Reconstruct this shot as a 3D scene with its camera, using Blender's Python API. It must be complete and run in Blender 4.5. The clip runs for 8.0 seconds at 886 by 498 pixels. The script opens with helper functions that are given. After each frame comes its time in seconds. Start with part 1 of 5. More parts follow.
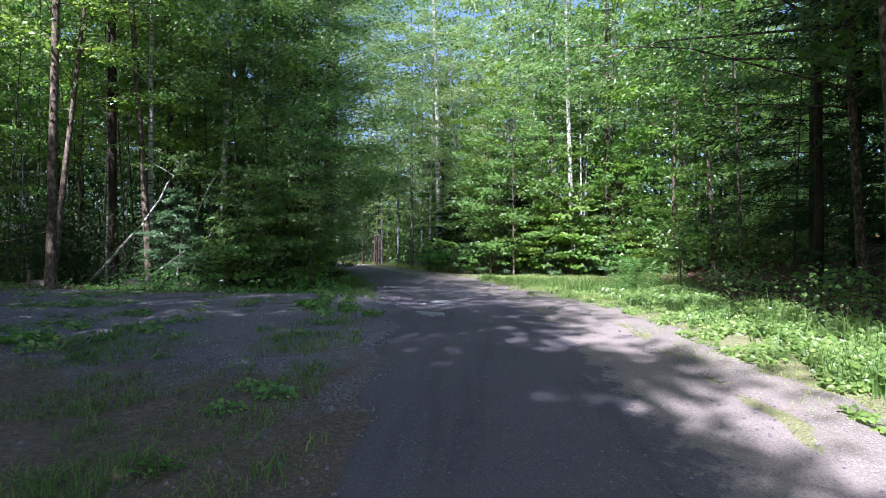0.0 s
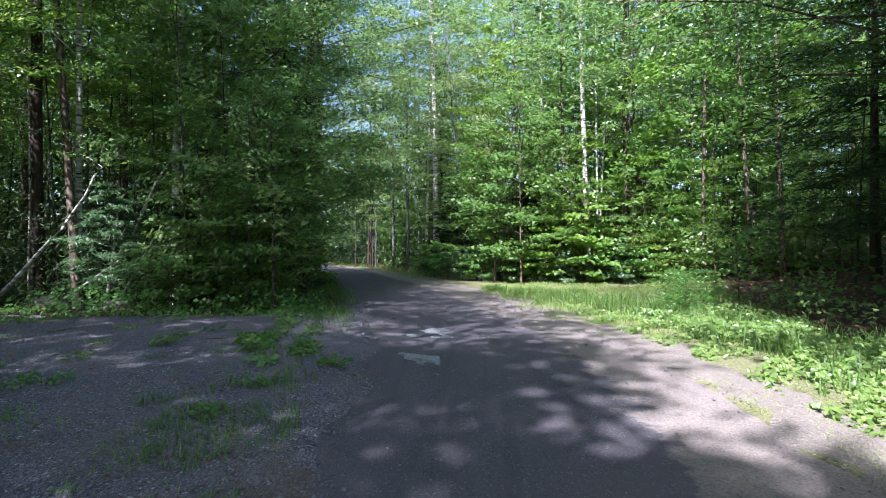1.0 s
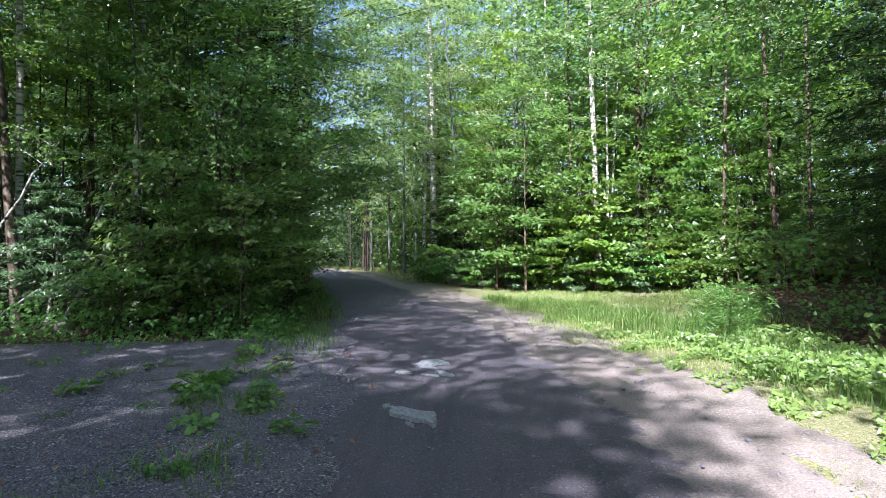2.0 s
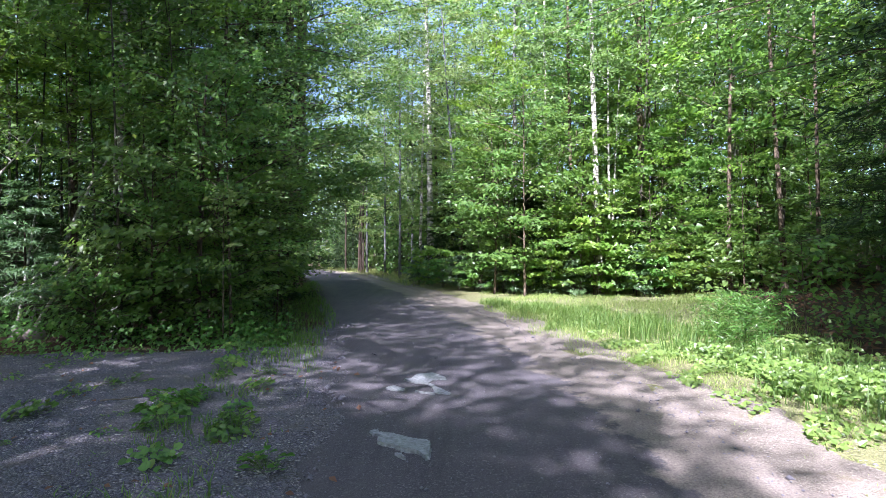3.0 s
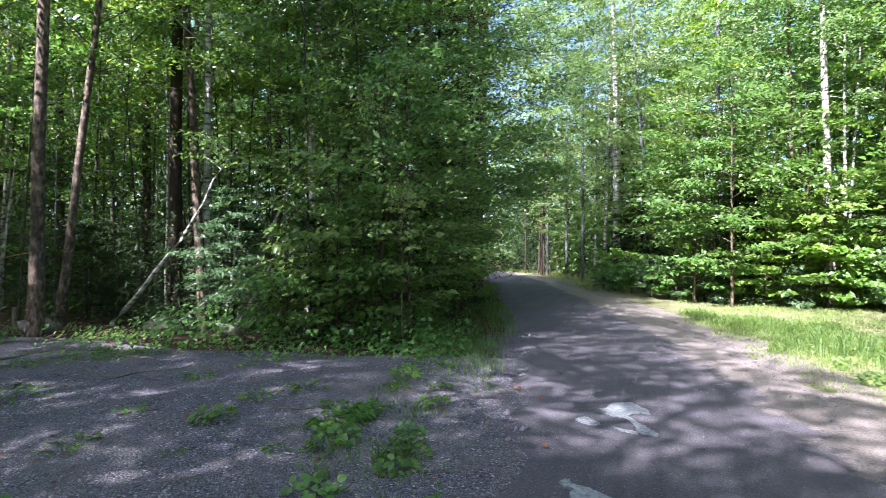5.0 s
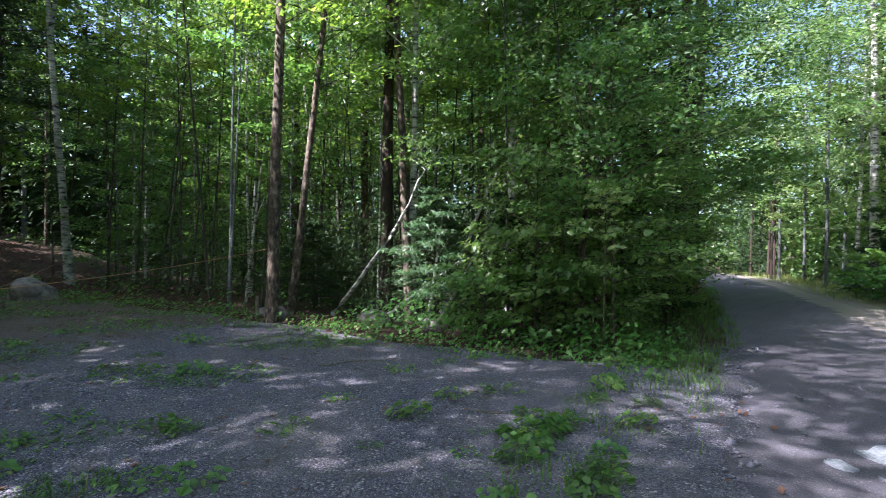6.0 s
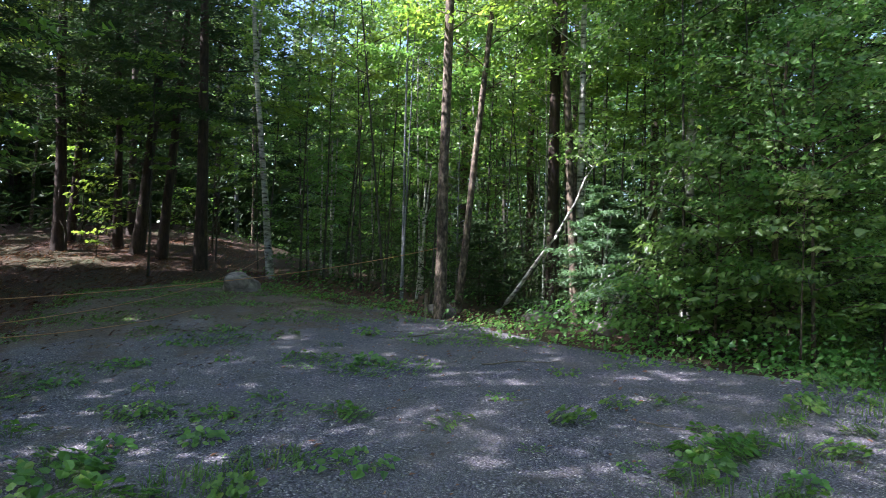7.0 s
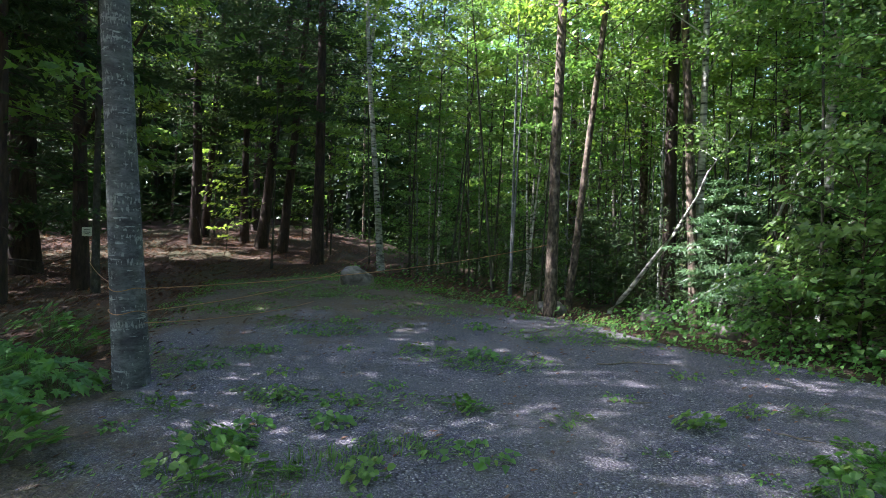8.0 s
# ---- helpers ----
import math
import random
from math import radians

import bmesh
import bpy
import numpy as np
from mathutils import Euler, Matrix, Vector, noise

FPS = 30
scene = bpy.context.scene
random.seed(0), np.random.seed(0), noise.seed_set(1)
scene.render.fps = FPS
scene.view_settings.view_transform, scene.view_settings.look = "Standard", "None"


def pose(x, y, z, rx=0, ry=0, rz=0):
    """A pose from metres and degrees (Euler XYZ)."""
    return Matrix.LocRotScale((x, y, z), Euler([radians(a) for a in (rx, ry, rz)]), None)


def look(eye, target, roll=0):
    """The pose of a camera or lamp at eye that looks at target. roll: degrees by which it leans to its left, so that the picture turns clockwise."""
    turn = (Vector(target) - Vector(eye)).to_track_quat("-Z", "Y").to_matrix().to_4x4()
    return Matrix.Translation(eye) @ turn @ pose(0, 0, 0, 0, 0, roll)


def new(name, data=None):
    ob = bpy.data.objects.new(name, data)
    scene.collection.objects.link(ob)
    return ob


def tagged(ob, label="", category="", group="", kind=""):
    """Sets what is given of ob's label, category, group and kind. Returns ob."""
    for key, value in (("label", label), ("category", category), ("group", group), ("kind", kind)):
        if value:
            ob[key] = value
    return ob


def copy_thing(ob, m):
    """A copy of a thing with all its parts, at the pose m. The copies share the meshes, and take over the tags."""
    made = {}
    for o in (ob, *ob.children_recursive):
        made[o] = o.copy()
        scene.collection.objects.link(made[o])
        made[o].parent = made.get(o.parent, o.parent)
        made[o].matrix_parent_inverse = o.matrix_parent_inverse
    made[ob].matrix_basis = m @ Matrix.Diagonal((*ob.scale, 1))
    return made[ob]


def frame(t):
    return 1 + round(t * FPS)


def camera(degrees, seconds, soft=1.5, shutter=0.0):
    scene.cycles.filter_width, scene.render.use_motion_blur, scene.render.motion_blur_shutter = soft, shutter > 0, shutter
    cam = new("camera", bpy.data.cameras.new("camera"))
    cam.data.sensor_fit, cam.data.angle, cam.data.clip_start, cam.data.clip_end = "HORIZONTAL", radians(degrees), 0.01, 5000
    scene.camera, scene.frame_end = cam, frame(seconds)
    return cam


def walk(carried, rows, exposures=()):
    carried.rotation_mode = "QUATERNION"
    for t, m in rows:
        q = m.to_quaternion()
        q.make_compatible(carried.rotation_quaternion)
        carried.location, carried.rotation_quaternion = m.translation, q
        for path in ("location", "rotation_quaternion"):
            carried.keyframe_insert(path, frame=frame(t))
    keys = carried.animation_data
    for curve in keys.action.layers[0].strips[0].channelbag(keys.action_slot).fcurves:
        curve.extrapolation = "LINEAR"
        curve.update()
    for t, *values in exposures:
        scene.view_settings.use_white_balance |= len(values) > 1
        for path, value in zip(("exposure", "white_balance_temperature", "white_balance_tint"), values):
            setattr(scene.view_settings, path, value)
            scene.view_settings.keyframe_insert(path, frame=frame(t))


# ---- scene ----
cam = camera(74.6, 8.0, soft=0.75, shutter=0.12)
PATH = [
    (0, (0.97, -5.718, 0.913), (0.848, -3.722, 0.922), -0.0),
    (0.5, (0.922, -4.465, 0.992), (0.801, -2.469, 0.999), -0.1),
    (1, (0.863, -3.15, 1.105), (0.744, -1.153, 1.11), -0.1),
    (1.5, (0.81, -2.219, 1.208), (0.694, -0.223, 1.212), -0.1),
    (3, (0.761, -1.156, 1.313), (0.659, 0.841, 1.32), -0.0),
    (3.5, (0.739, -0.944, 1.325), (0.643, 1.054, 1.334), 0.1),
    (4, (0.688, -0.765, 1.341), (0.566, 1.231, 1.351), 0.2),
    (4.5, (0.627, -0.591, 1.358), (0.276, 1.378, 1.367), 0.3),
    (5, (0.563, -0.422, 1.354), (-0.136, 1.452, 1.362), 0.4),
    (5.2, (0.544, -0.367, 1.357), (-0.286, 1.452, 1.363), 0.5),
    (6.5, (0.448, -0.085, 1.361), (-1.061, 1.228, 1.349), 1.0),
    (7, (0.459, -0.108, 1.375), (-1.209, 0.996, 1.356), 1.1),
    (7.5, (0.442, -0.17, 1.386), (-1.34, 0.739, 1.353), 1.3),
    (8, (0.438, -0.236, 1.382), (-1.396, 0.56, 1.341), 1.4),
]
EXPOSURES = [(0, 1.65, 5450, 22), (1.5, 1.79, 5590, 18), (3.0, 2.02, 5640, 22), (4.5, 2.24, 5600, 25), (5.2, 2.31, 5730, 20), (6.5, 2.17, 5610, 19), (7.0, 2.38, 5680, 18), (8, 2.46, 5730, 18)]
walk(cam, [(t, look(eye, target, roll)) for t, eye, target, roll in PATH], EXPOSURES)

# ---- world and sun ----
SUN_WAY = Vector((-0.34, -0.80, 1.02)).normalized()      # from the place towards the sun
world = bpy.data.worlds.new("sky")
scene.world = world
world.use_nodes = True
wn = world.node_tree
sky = wn.nodes.new("ShaderNodeTexSky")
sky.sky_type = "NISHITA"
sky.sun_disc = False
sky.dust_density = 2.0
sky.ozone_density = 1.0
sky.sun_elevation = math.asin(SUN_WAY.z)
sky.sun_rotation = math.atan2(SUN_WAY.x, SUN_WAY.y)
wn.nodes["Background"].inputs["Strength"].default_value = 0.088
wn.links.new(sky.outputs[0], wn.nodes["Background"].inputs["Color"])
sun = new("sun", bpy.data.lights.new("sun", "SUN"))
sun.data.energy = 5.0
sun.data.angle = radians(0.55)
sun.data.color = (1.0, 0.95, 0.86)
sun.matrix_basis = look(SUN_WAY * 60, (0, 0, 0))


# ---- materials ----
def material(name, rough=0.8):
    m = bpy.data.materials.new(name)
    m.use_nodes = True
    b = m.node_tree.nodes["Principled BSDF"]
    b.inputs["Roughness"].default_value = rough
    return m, m.node_tree.nodes, m.node_tree.links, b


def ramp(nodes, stops):
    r = nodes.new("ShaderNodeValToRGB")
    e = r.color_ramp.elements
    while len(e) < len(stops):
        e.new(0.5)
    for k, (p, c) in zip(e, stops):
        k.position, k.color = p, (*c, 1)
    return r


def noise_tex(nodes, links, scale, detail=4.0, coords="Object", stretch=None, rough=0.6):
    c = nodes.new("ShaderNodeTexCoord")
    n = nodes.new("ShaderNodeTexNoise")
    n.inputs["Scale"].default_value = scale
    n.inputs["Detail"].default_value = detail
    n.inputs["Roughness"].default_value = rough
    if stretch:
        mp = nodes.new("ShaderNodeMapping")
        mp.inputs["Scale"].default_value = stretch
        links.new(c.outputs[coords], mp.inputs[0])
        links.new(mp.outputs[0], n.inputs["Vector"])
    else:
        links.new(c.outputs[coords], n.inputs["Vector"])
    return n


def mix_rgb(nodes, links, a, b, fac, kind="MIX"):
    m = nodes.new("ShaderNodeMix")
    m.data_type, m.blend_type = "RGBA", kind
    for value, slot in ((fac, 0), (a, 6), (b, 7)):
        if isinstance(value, (int, float)):
            m.inputs[slot].default_value = value
        elif isinstance(value, tuple):
            m.inputs[slot].default_value = (*value, 1)
        else:
            links.new(value, m.inputs[slot])
    return m.outputs[2]


def bump(nodes, links, b, height, strength, distance):
    n = nodes.new("ShaderNodeBump")
    n.inputs["Strength"].default_value = strength
    n.inputs["Distance"].default_value = distance
    links.new(height, n.inputs["Height"])
    links.new(n.outputs[0], b.inputs["Normal"])


def leaf_material(name, dark, light, warm, through_share=0.36, rough=0.4, gloss=0.55):
    """Foliage: colour varies leaf by leaf and plant by plant; light passes through."""
    m, nodes, links, b = material(name, rough)
    geo = nodes.new("ShaderNodeNewGeometry")
    info = nodes.new("ShaderNodeObjectInfo")
    r = ramp(nodes, [(0.0, dark), (0.55, light), (0.93, light), (1.0, warm)])
    links.new(geo.outputs["Random Per Island"], r.inputs[0])
    h = nodes.new("ShaderNodeHueSaturation")
    mr = nodes.new("ShaderNodeMapRange")
    links.new(info.outputs["Random"], mr.inputs[0])
    mr.inputs[3].default_value, mr.inputs[4].default_value = 0.484, 0.514
    links.new(mr.outputs[0], h.inputs["Hue"])
    links.new(r.outputs[0], h.inputs["Color"])
    links.new(h.outputs[0], b.inputs["Base Color"])
    b.inputs["Specular IOR Level"].default_value = gloss
    t = nodes.new("ShaderNodeBsdfTranslucent")
    tc = mix_rgb(nodes, links, h.outputs[0], (1.0, 0.95, 0.3), 0.5, "MULTIPLY")
    br = nodes.new("ShaderNodeHueSaturation")
    br.inputs["Value"].default_value = 2.2
    links.new(tc, br.inputs["Color"])
    links.new(br.outputs[0], t.inputs["Color"])
    s = nodes.new("ShaderNodeMixShader")
    s.inputs[0].default_value = through_share
    links.new(b.outputs[0], s.inputs[1])
    links.new(t.outputs[0], s.inputs[2])
    links.new(s.outputs[0], nodes["Material Output"].inputs[0])
    return m


LEAF = leaf_material("broad_leaf", (0.056, 0.115, 0.03), (0.124, 0.22, 0.055), (0.2, 0.285, 0.075), 0.4)
# brighter, yellower copy of LEAF: sunshine is put into the colour of lit crowns
LEAF_SUN = leaf_material("sunlit_look_leaf", (0.085, 0.152, 0.025), (0.165, 0.27, 0.046), (0.25, 0.33, 0.07), 0.45)
# birch leaf, also used where haze and sun are put into the colour
LEAF_LIGHT = leaf_material("birch_and_lit_leaf", (0.1, 0.17, 0.046), (0.185, 0.265, 0.086), (0.27, 0.32, 0.12))
LEAF_HERB = leaf_material("herb_leaf", (0.055, 0.13, 0.026), (0.12, 0.245, 0.05), (0.23, 0.31, 0.08), 0.36)
NEEDLE = leaf_material("needles", (0.022, 0.043, 0.018), (0.042, 0.075, 0.028), (0.078, 0.095, 0.035), 0.22, 0.6, 0.2)
# lighter copy of NEEDLE: sunshine put into the colour of saplings standing in sun
NEEDLE_LIGHT = leaf_material("sunlit_needles", (0.05, 0.10, 0.04), (0.09, 0.16, 0.065), (0.13, 0.2, 0.08), 0.25)
LEAF_VERGE = leaf_material("verge_herb_leaf", (0.06, 0.125, 0.028), (0.15, 0.25, 0.06), (0.26, 0.32, 0.11), 0.34)
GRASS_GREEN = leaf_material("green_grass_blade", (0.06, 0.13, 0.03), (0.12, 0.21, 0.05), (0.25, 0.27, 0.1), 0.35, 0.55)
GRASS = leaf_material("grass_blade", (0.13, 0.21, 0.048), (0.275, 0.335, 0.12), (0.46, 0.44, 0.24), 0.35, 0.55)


def bark_material(name, stops, scale, stretch, strength=0.6, blotch=None):
    m, nodes, links, b = material(name, 0.9)
    n = noise_tex(nodes, links, scale, 6, "Object", stretch)
    r = ramp(nodes, stops)
    links.new(n.outputs[0], r.inputs[0])
    colour = r.outputs[0]
    big = noise_tex(nodes, links, 1.7, 3)
    colour = mix_rgb(nodes, links, colour, mix_rgb(nodes, links, colour, (0.62, 0.62, 0.58), 1.0, "MULTIPLY"), big.outputs[0])
    if blotch:
        p = noise_tex(nodes, links, 9.0, 4, "Object", (0.9, 0.9, 5.5))
        pr = ramp(nodes, [(0.63, (0, 0, 0)), (0.67, (1, 1, 1))])
        links.new(p.outputs[0], pr.inputs[0])
        colour = mix_rgb(nodes, links, colour, blotch, pr.outputs[0])
    links.new(colour, b.inputs["Base Color"])
    bump(nodes, links, b, n.outputs[0], strength, 0.02)
    return m


BARK = bark_material("brown_bark", [(0.34, (0.026, 0.02, 0.016)), (0.5, (0.112, 0.08, 0.06)), (0.68, (0.34, 0.26, 0.2))], 19, (1, 1, 0.5), 1.0)
BARK_GREY = bark_material("grey_bark", [(0.3, (0.1, 0.1, 0.112)), (0.48, (0.165, 0.167, 0.184)), (0.72, (0.25, 0.253, 0.272))], 13, (1.0, 1.0, 2.6), 0.4, (0.46, 0.47, 0.49))
BARK_STEM = bark_material("thin_stem_bark", [(0.3, (0.03, 0.027, 0.02)), (0.55, (0.085, 0.077, 0.06)), (0.75, (0.2, 0.185, 0.155))], 11, (1, 1, 0.8), 0.4)
BARK_BIRCH = bark_material("birch_bark", [(0.36, (0.045, 0.04, 0.036)), (0.46, (0.36, 0.34, 0.31)), (0.54, (0.58, 0.55, 0.51)), (0.7, (0.74, 0.71, 0.66))], 7, (0.7, 0.7, 2.4), 0.35)


def clearing_birch_bark():
    """Old grey birch: mottled, with dark cross cracks, pale cross bands and short upright scratches."""
    m, nodes, links, b = material("banded_birch_bark", 0.85)
    big = noise_tex(nodes, links, 4.5, 6, "Object", (1, 1, 2.2), 0.7)
    r = ramp(nodes, [(0.34, (0.07, 0.068, 0.075)), (0.5, (0.15, 0.148, 0.162)), (0.64, (0.27, 0.27, 0.288))])
    links.new(big.outputs[0], r.inputs[0])
    colour = r.outputs[0]
    crack = noise_tex(nodes, links, 26, 7, "Object", (0.6, 0.6, 1.8), 0.78)
    cr = ramp(nodes, [(0.36, (1, 1, 1)), (0.47, (0, 0, 0))])
    links.new(crack.outputs[0], cr.inputs[0])
    colour = mix_rgb(nodes, links, colour, (0.045, 0.042, 0.046), mul(nodes, links, cr.outputs[0], 0.75))
    band = noise_tex(nodes, links, 7, 5, "Object", (0.8, 0.8, 4.5), 0.6)
    br = ramp(nodes, [(0.615, (0, 0, 0)), (0.645, (1, 1, 1))])
    links.new(band.outputs[0], br.inputs[0])
    colour = mix_rgb(nodes, links, colour, (0.5, 0.51, 0.52), br.outputs[0])
    scratch = noise_tex(nodes, links, 60, 3, "Object", (1, 1, 0.3), 0.5)
    rows = noise_tex(nodes, links, 5, 4, "Object", (0.6, 0.6, 3.0), 0.6)
    both = nodes.new("ShaderNodeMath")
    both.operation = "ADD"
    links.new(scratch.outputs[0], both.inputs[0])
    links.new(rows.outputs[0], both.inputs[1])
    sr = ramp(nodes, [(0.565, (0, 0, 0)), (0.595, (1, 1, 1))])
    links.new(mul(nodes, links, both.outputs[0], 0.5), sr.inputs[0])
    colour = mix_rgb(nodes, links, colour, (0.42, 0.42, 0.42), mul(nodes, links, sr.outputs[0], 0.9))
    links.new(colour, b.inputs["Base Color"])
    bump(nodes, links, b, crack.outputs[0], 0.9, 0.03)
    return m


BARK_PINE = bark_material("conifer_bark", [(0.3, (0.02, 0.014, 0.012)), (0.6, (0.075, 0.048, 0.038)), (0.8, (0.13, 0.085, 0.065))], 16, (1, 1, 0.25), 0.8)


def gravel_material(name, dark, mid, light, tint, dirt, cells=42, relief=0.7, gaps=0.5, soil=None):
    """Small crushed stone: single stones by cells with dark joints, broad dusty patches, and soil drifting over it."""
    m, nodes, links, b = material(name, 0.88)
    c = nodes.new("ShaderNodeTexCoord")
    bend = noise_tex(nodes, links, 9, 3)
    shift = nodes.new("ShaderNodeVectorMath")
    shift.operation = "MULTIPLY_ADD"
    links.new(bend.outputs["Color"], shift.inputs[0])
    shift.inputs[1].default_value = (0.03, 0.03, 0.03)
    links.new(c.outputs["Object"], shift.inputs[2])
    layers = []
    for k in (1.0, 2.9):
        v = nodes.new("ShaderNodeTexVoronoi")
        v.inputs["Scale"].default_value = cells * k
        links.new(shift.outputs[0], v.inputs["Vector"])
        sep = nodes.new("ShaderNodeSeparateColor")
        links.new(v.outputs["Color"], sep.inputs[0])
        r = ramp(nodes, [(0.0, dark), (0.45, mid), (0.78, mid), (0.95, light)])
        links.new(sep.outputs[0], r.inputs[0])
        g = ramp(nodes, [(0.34, (1, 1, 1)), (0.72, (1 - gaps,) * 3)])
        links.new(v.outputs["Distance"], g.inputs[0])
        layers.append((mix_rgb(nodes, links, r.outputs[0], g.outputs[0], 1.0, "MULTIPLY"), v))
    pick = noise_tex(nodes, links, 14, 4)
    pr = ramp(nodes, [(0.42, (0, 0, 0)), (0.58, (1, 1, 1))])
    links.new(pick.outputs[0], pr.inputs[0])
    colour = mix_rgb(nodes, links, layers[0][0], layers[1][0], pr.outputs[0])
    broad = noise_tex(nodes, links, 0.8, 6)
    br = ramp(nodes, [(0.4, (0, 0, 0)), (0.68, (1, 1, 1))])
    links.new(broad.outputs[0], br.inputs[0])
    colour = mix_rgb(nodes, links, colour, tint, mul(nodes, links, br.outputs[0], 0.4))
    fine = noise_tex(nodes, links, 3.2, 9, rough=0.72)
    fr = ramp(nodes, [(0.55, (0, 0, 0)), (0.68, (1, 1, 1))])
    links.new(fine.outputs[0], fr.inputs[0])
    colour = mix_rgb(nodes, links, colour, dirt, mul(nodes, links, fr.outputs[0], 0.6))
    if soil:
        # brown soil and litter drift in from the trees in the west and south
        xyz = nodes.new("ShaderNodeSeparateXYZ")
        links.new(c.outputs["Object"], xyz.inputs[0])
        mr = nodes.new("ShaderNodeMapRange")
        links.new(xyz.outputs[0], mr.inputs[0])
        mr.inputs[1].default_value, mr.inputs[2].default_value = -4.0, -10.5
        mr.inputs[3].default_value, mr.inputs[4].default_value = -0.22, 0.34
        add = nodes.new("ShaderNodeMath")
        ms = nodes.new("ShaderNodeMapRange")
        links.new(xyz.outputs[1], ms.inputs[0])
        ms.inputs[1].default_value, ms.inputs[2].default_value = 1.4, -2.0
        ms.inputs[3].default_value, ms.inputs[4].default_value = -0.2, 0.26
        most = nodes.new("ShaderNodeMath")
        most.operation = "MAXIMUM"
        links.new(mr.outputs[0], most.inputs[0])
        links.new(ms.outputs[0], most.inputs[1])
        links.new(most.outputs[0], add.inputs[0])
        drift = noise_tex(nodes, links, 1.1, 8, rough=0.7)
        links.new(drift.outputs[0], add.inputs[1])
        sr = ramp(nodes, [(0.5, (0, 0, 0)), (0.66, (1, 1, 1))])
        links.new(add.outputs[0], sr.inputs[0])
        crumbs = noise_tex(nodes, links, 26, 6, rough=0.75)
        cr = ramp(nodes, [(0.32, tuple(0.3 * q for q in soil)), (0.52, soil), (0.72, tuple(min(1, 1.9 * q) for q in soil))])
        links.new(crumbs.outputs[0], cr.inputs[0])
        colour = mix_rgb(nodes, links, colour, cr.outputs[0], mul(nodes, links, sr.outputs[0], 0.85))
    links.new(colour, b.inputs["Base Color"])
    h = mul(nodes, links, layers[0][1].outputs["Distance"], -1.0)
    bump(nodes, links, b, h, relief, 0.015)
    return m


def mul(nodes, links, a, k):
    n = nodes.new("ShaderNodeMath")
    n.operation = "MULTIPLY"
    links.new(a, n.inputs[0])
    n.inputs[1].default_value = k
    return n.outputs[0]


ROAD = gravel_material("packed_road_gravel", (0.06, 0.054, 0.063), (0.1, 0.089, 0.113), (0.21, 0.186, 0.2), (0.132, 0.115, 0.132), (0.093, 0.08, 0.085), 95, 0.25, 0.3)
GRAVEL = gravel_material("loose_gravel", (0.06, 0.055, 0.072), (0.185, 0.17, 0.228), (0.56, 0.51, 0.5), (0.225, 0.192, 0.182), (0.105, 0.088, 0.076), 60, 0.95, 0.75, (0.12, 0.085, 0.055))


def sand_drift(m, colour, lo, hi, far_side=True):
    """Sand or grit lying over one side of a strip, its border broken up by noise."""
    nodes, links = m.node_tree.nodes, m.node_tree.links
    b = nodes["Principled BSDF"]
    at = nodes.new("ShaderNodeAttribute")
    at.attribute_name = "across"
    n = noise_tex(nodes, links, 2.4, 8, rough=0.75)
    add = nodes.new("ShaderNodeMath")
    add.operation = "MULTIPLY_ADD"
    links.new(n.outputs[0], add.inputs[0])
    add.inputs[1].default_value = 0.5
    side = at.outputs["Fac"]
    if not far_side:
        turn = nodes.new("ShaderNodeMath")
        turn.operation = "SUBTRACT"
        turn.inputs[0].default_value = 1.0
        links.new(side, turn.inputs[1])
        side = turn.outputs[0]
    links.new(side, add.inputs[2])
    r = ramp(nodes, [(lo, (0, 0, 0)), (hi, (1, 1, 1))])
    links.new(add.outputs[0], r.inputs[0])
    grit = noise_tex(nodes, links, 60, 5, rough=0.8)
    gr = ramp(nodes, [(0.36, tuple(0.5 * q for q in colour)), (0.5, colour), (0.68, tuple(min(1, 1.5 * q) for q in colour))])
    links.new(grit.outputs[0], gr.inputs[0])
    old = b.inputs["Base Color"].links[0].from_socket
    links.new(mix_rgb(nodes, links, old, gr.outputs[0], mul(nodes, links, r.outputs[0], 0.85)), b.inputs["Base Color"])


def floor_material():
    """Forest floor: leaf litter and soil, with moss and sparse green on the lower parts."""
    m, nodes, links, b = material("forest_floor", 0.95)
    a = noise_tex(nodes, links, 22, 6, rough=0.75)
    r = ramp(nodes, [(0.34, (0.02, 0.012, 0.008)), (0.5, (0.068, 0.034, 0.022)), (0.64, (0.14, 0.07, 0.044)), (0.8, (0.25, 0.14, 0.09))])
    links.new(a.outputs[0], r.inputs[0])
    c = noise_tex(nodes, links, 0.45, 5)
    cr = ramp(nodes, [(0.48, (0, 0, 0)), (0.68, (1, 1, 1))])
    links.new(c.outputs[0], cr.inputs[0])
    colour = mix_rgb(nodes, links, r.outputs[0], (0.055, 0.075, 0.025), mul(nodes, links, cr.outputs[0], 0.6))
    links.new(colour, b.inputs["Base Color"])
    bump(nodes, links, b, a.outputs[0], 0.8, 0.05)
    return m


FLOOR = floor_material()


def wheel_streaks(m, share):
    """Faint lighter and darker lines along the road, worn by wheels."""
    nodes, links = m.node_tree.nodes, m.node_tree.links
    b = nodes["Principled BSDF"]
    n = noise_tex(nodes, links, 2.6, 5, "Object", (1.6, 0.09, 1), 0.65)
    r = ramp(nodes, [(0.36, (0.7, 0.7, 0.72)), (0.5, (1, 1, 1)), (0.66, (1.0, 1.0, 1.0))])
    links.new(n.outputs[0], r.inputs[0])
    old = b.inputs["Base Color"].links[0].from_socket
    links.new(mix_rgb(nodes, links, old, r.outputs[0], share, "MULTIPLY"), b.inputs["Base Color"])


wheel_streaks(ROAD, 0.8)
BARK_BANDED = clearing_birch_bark()
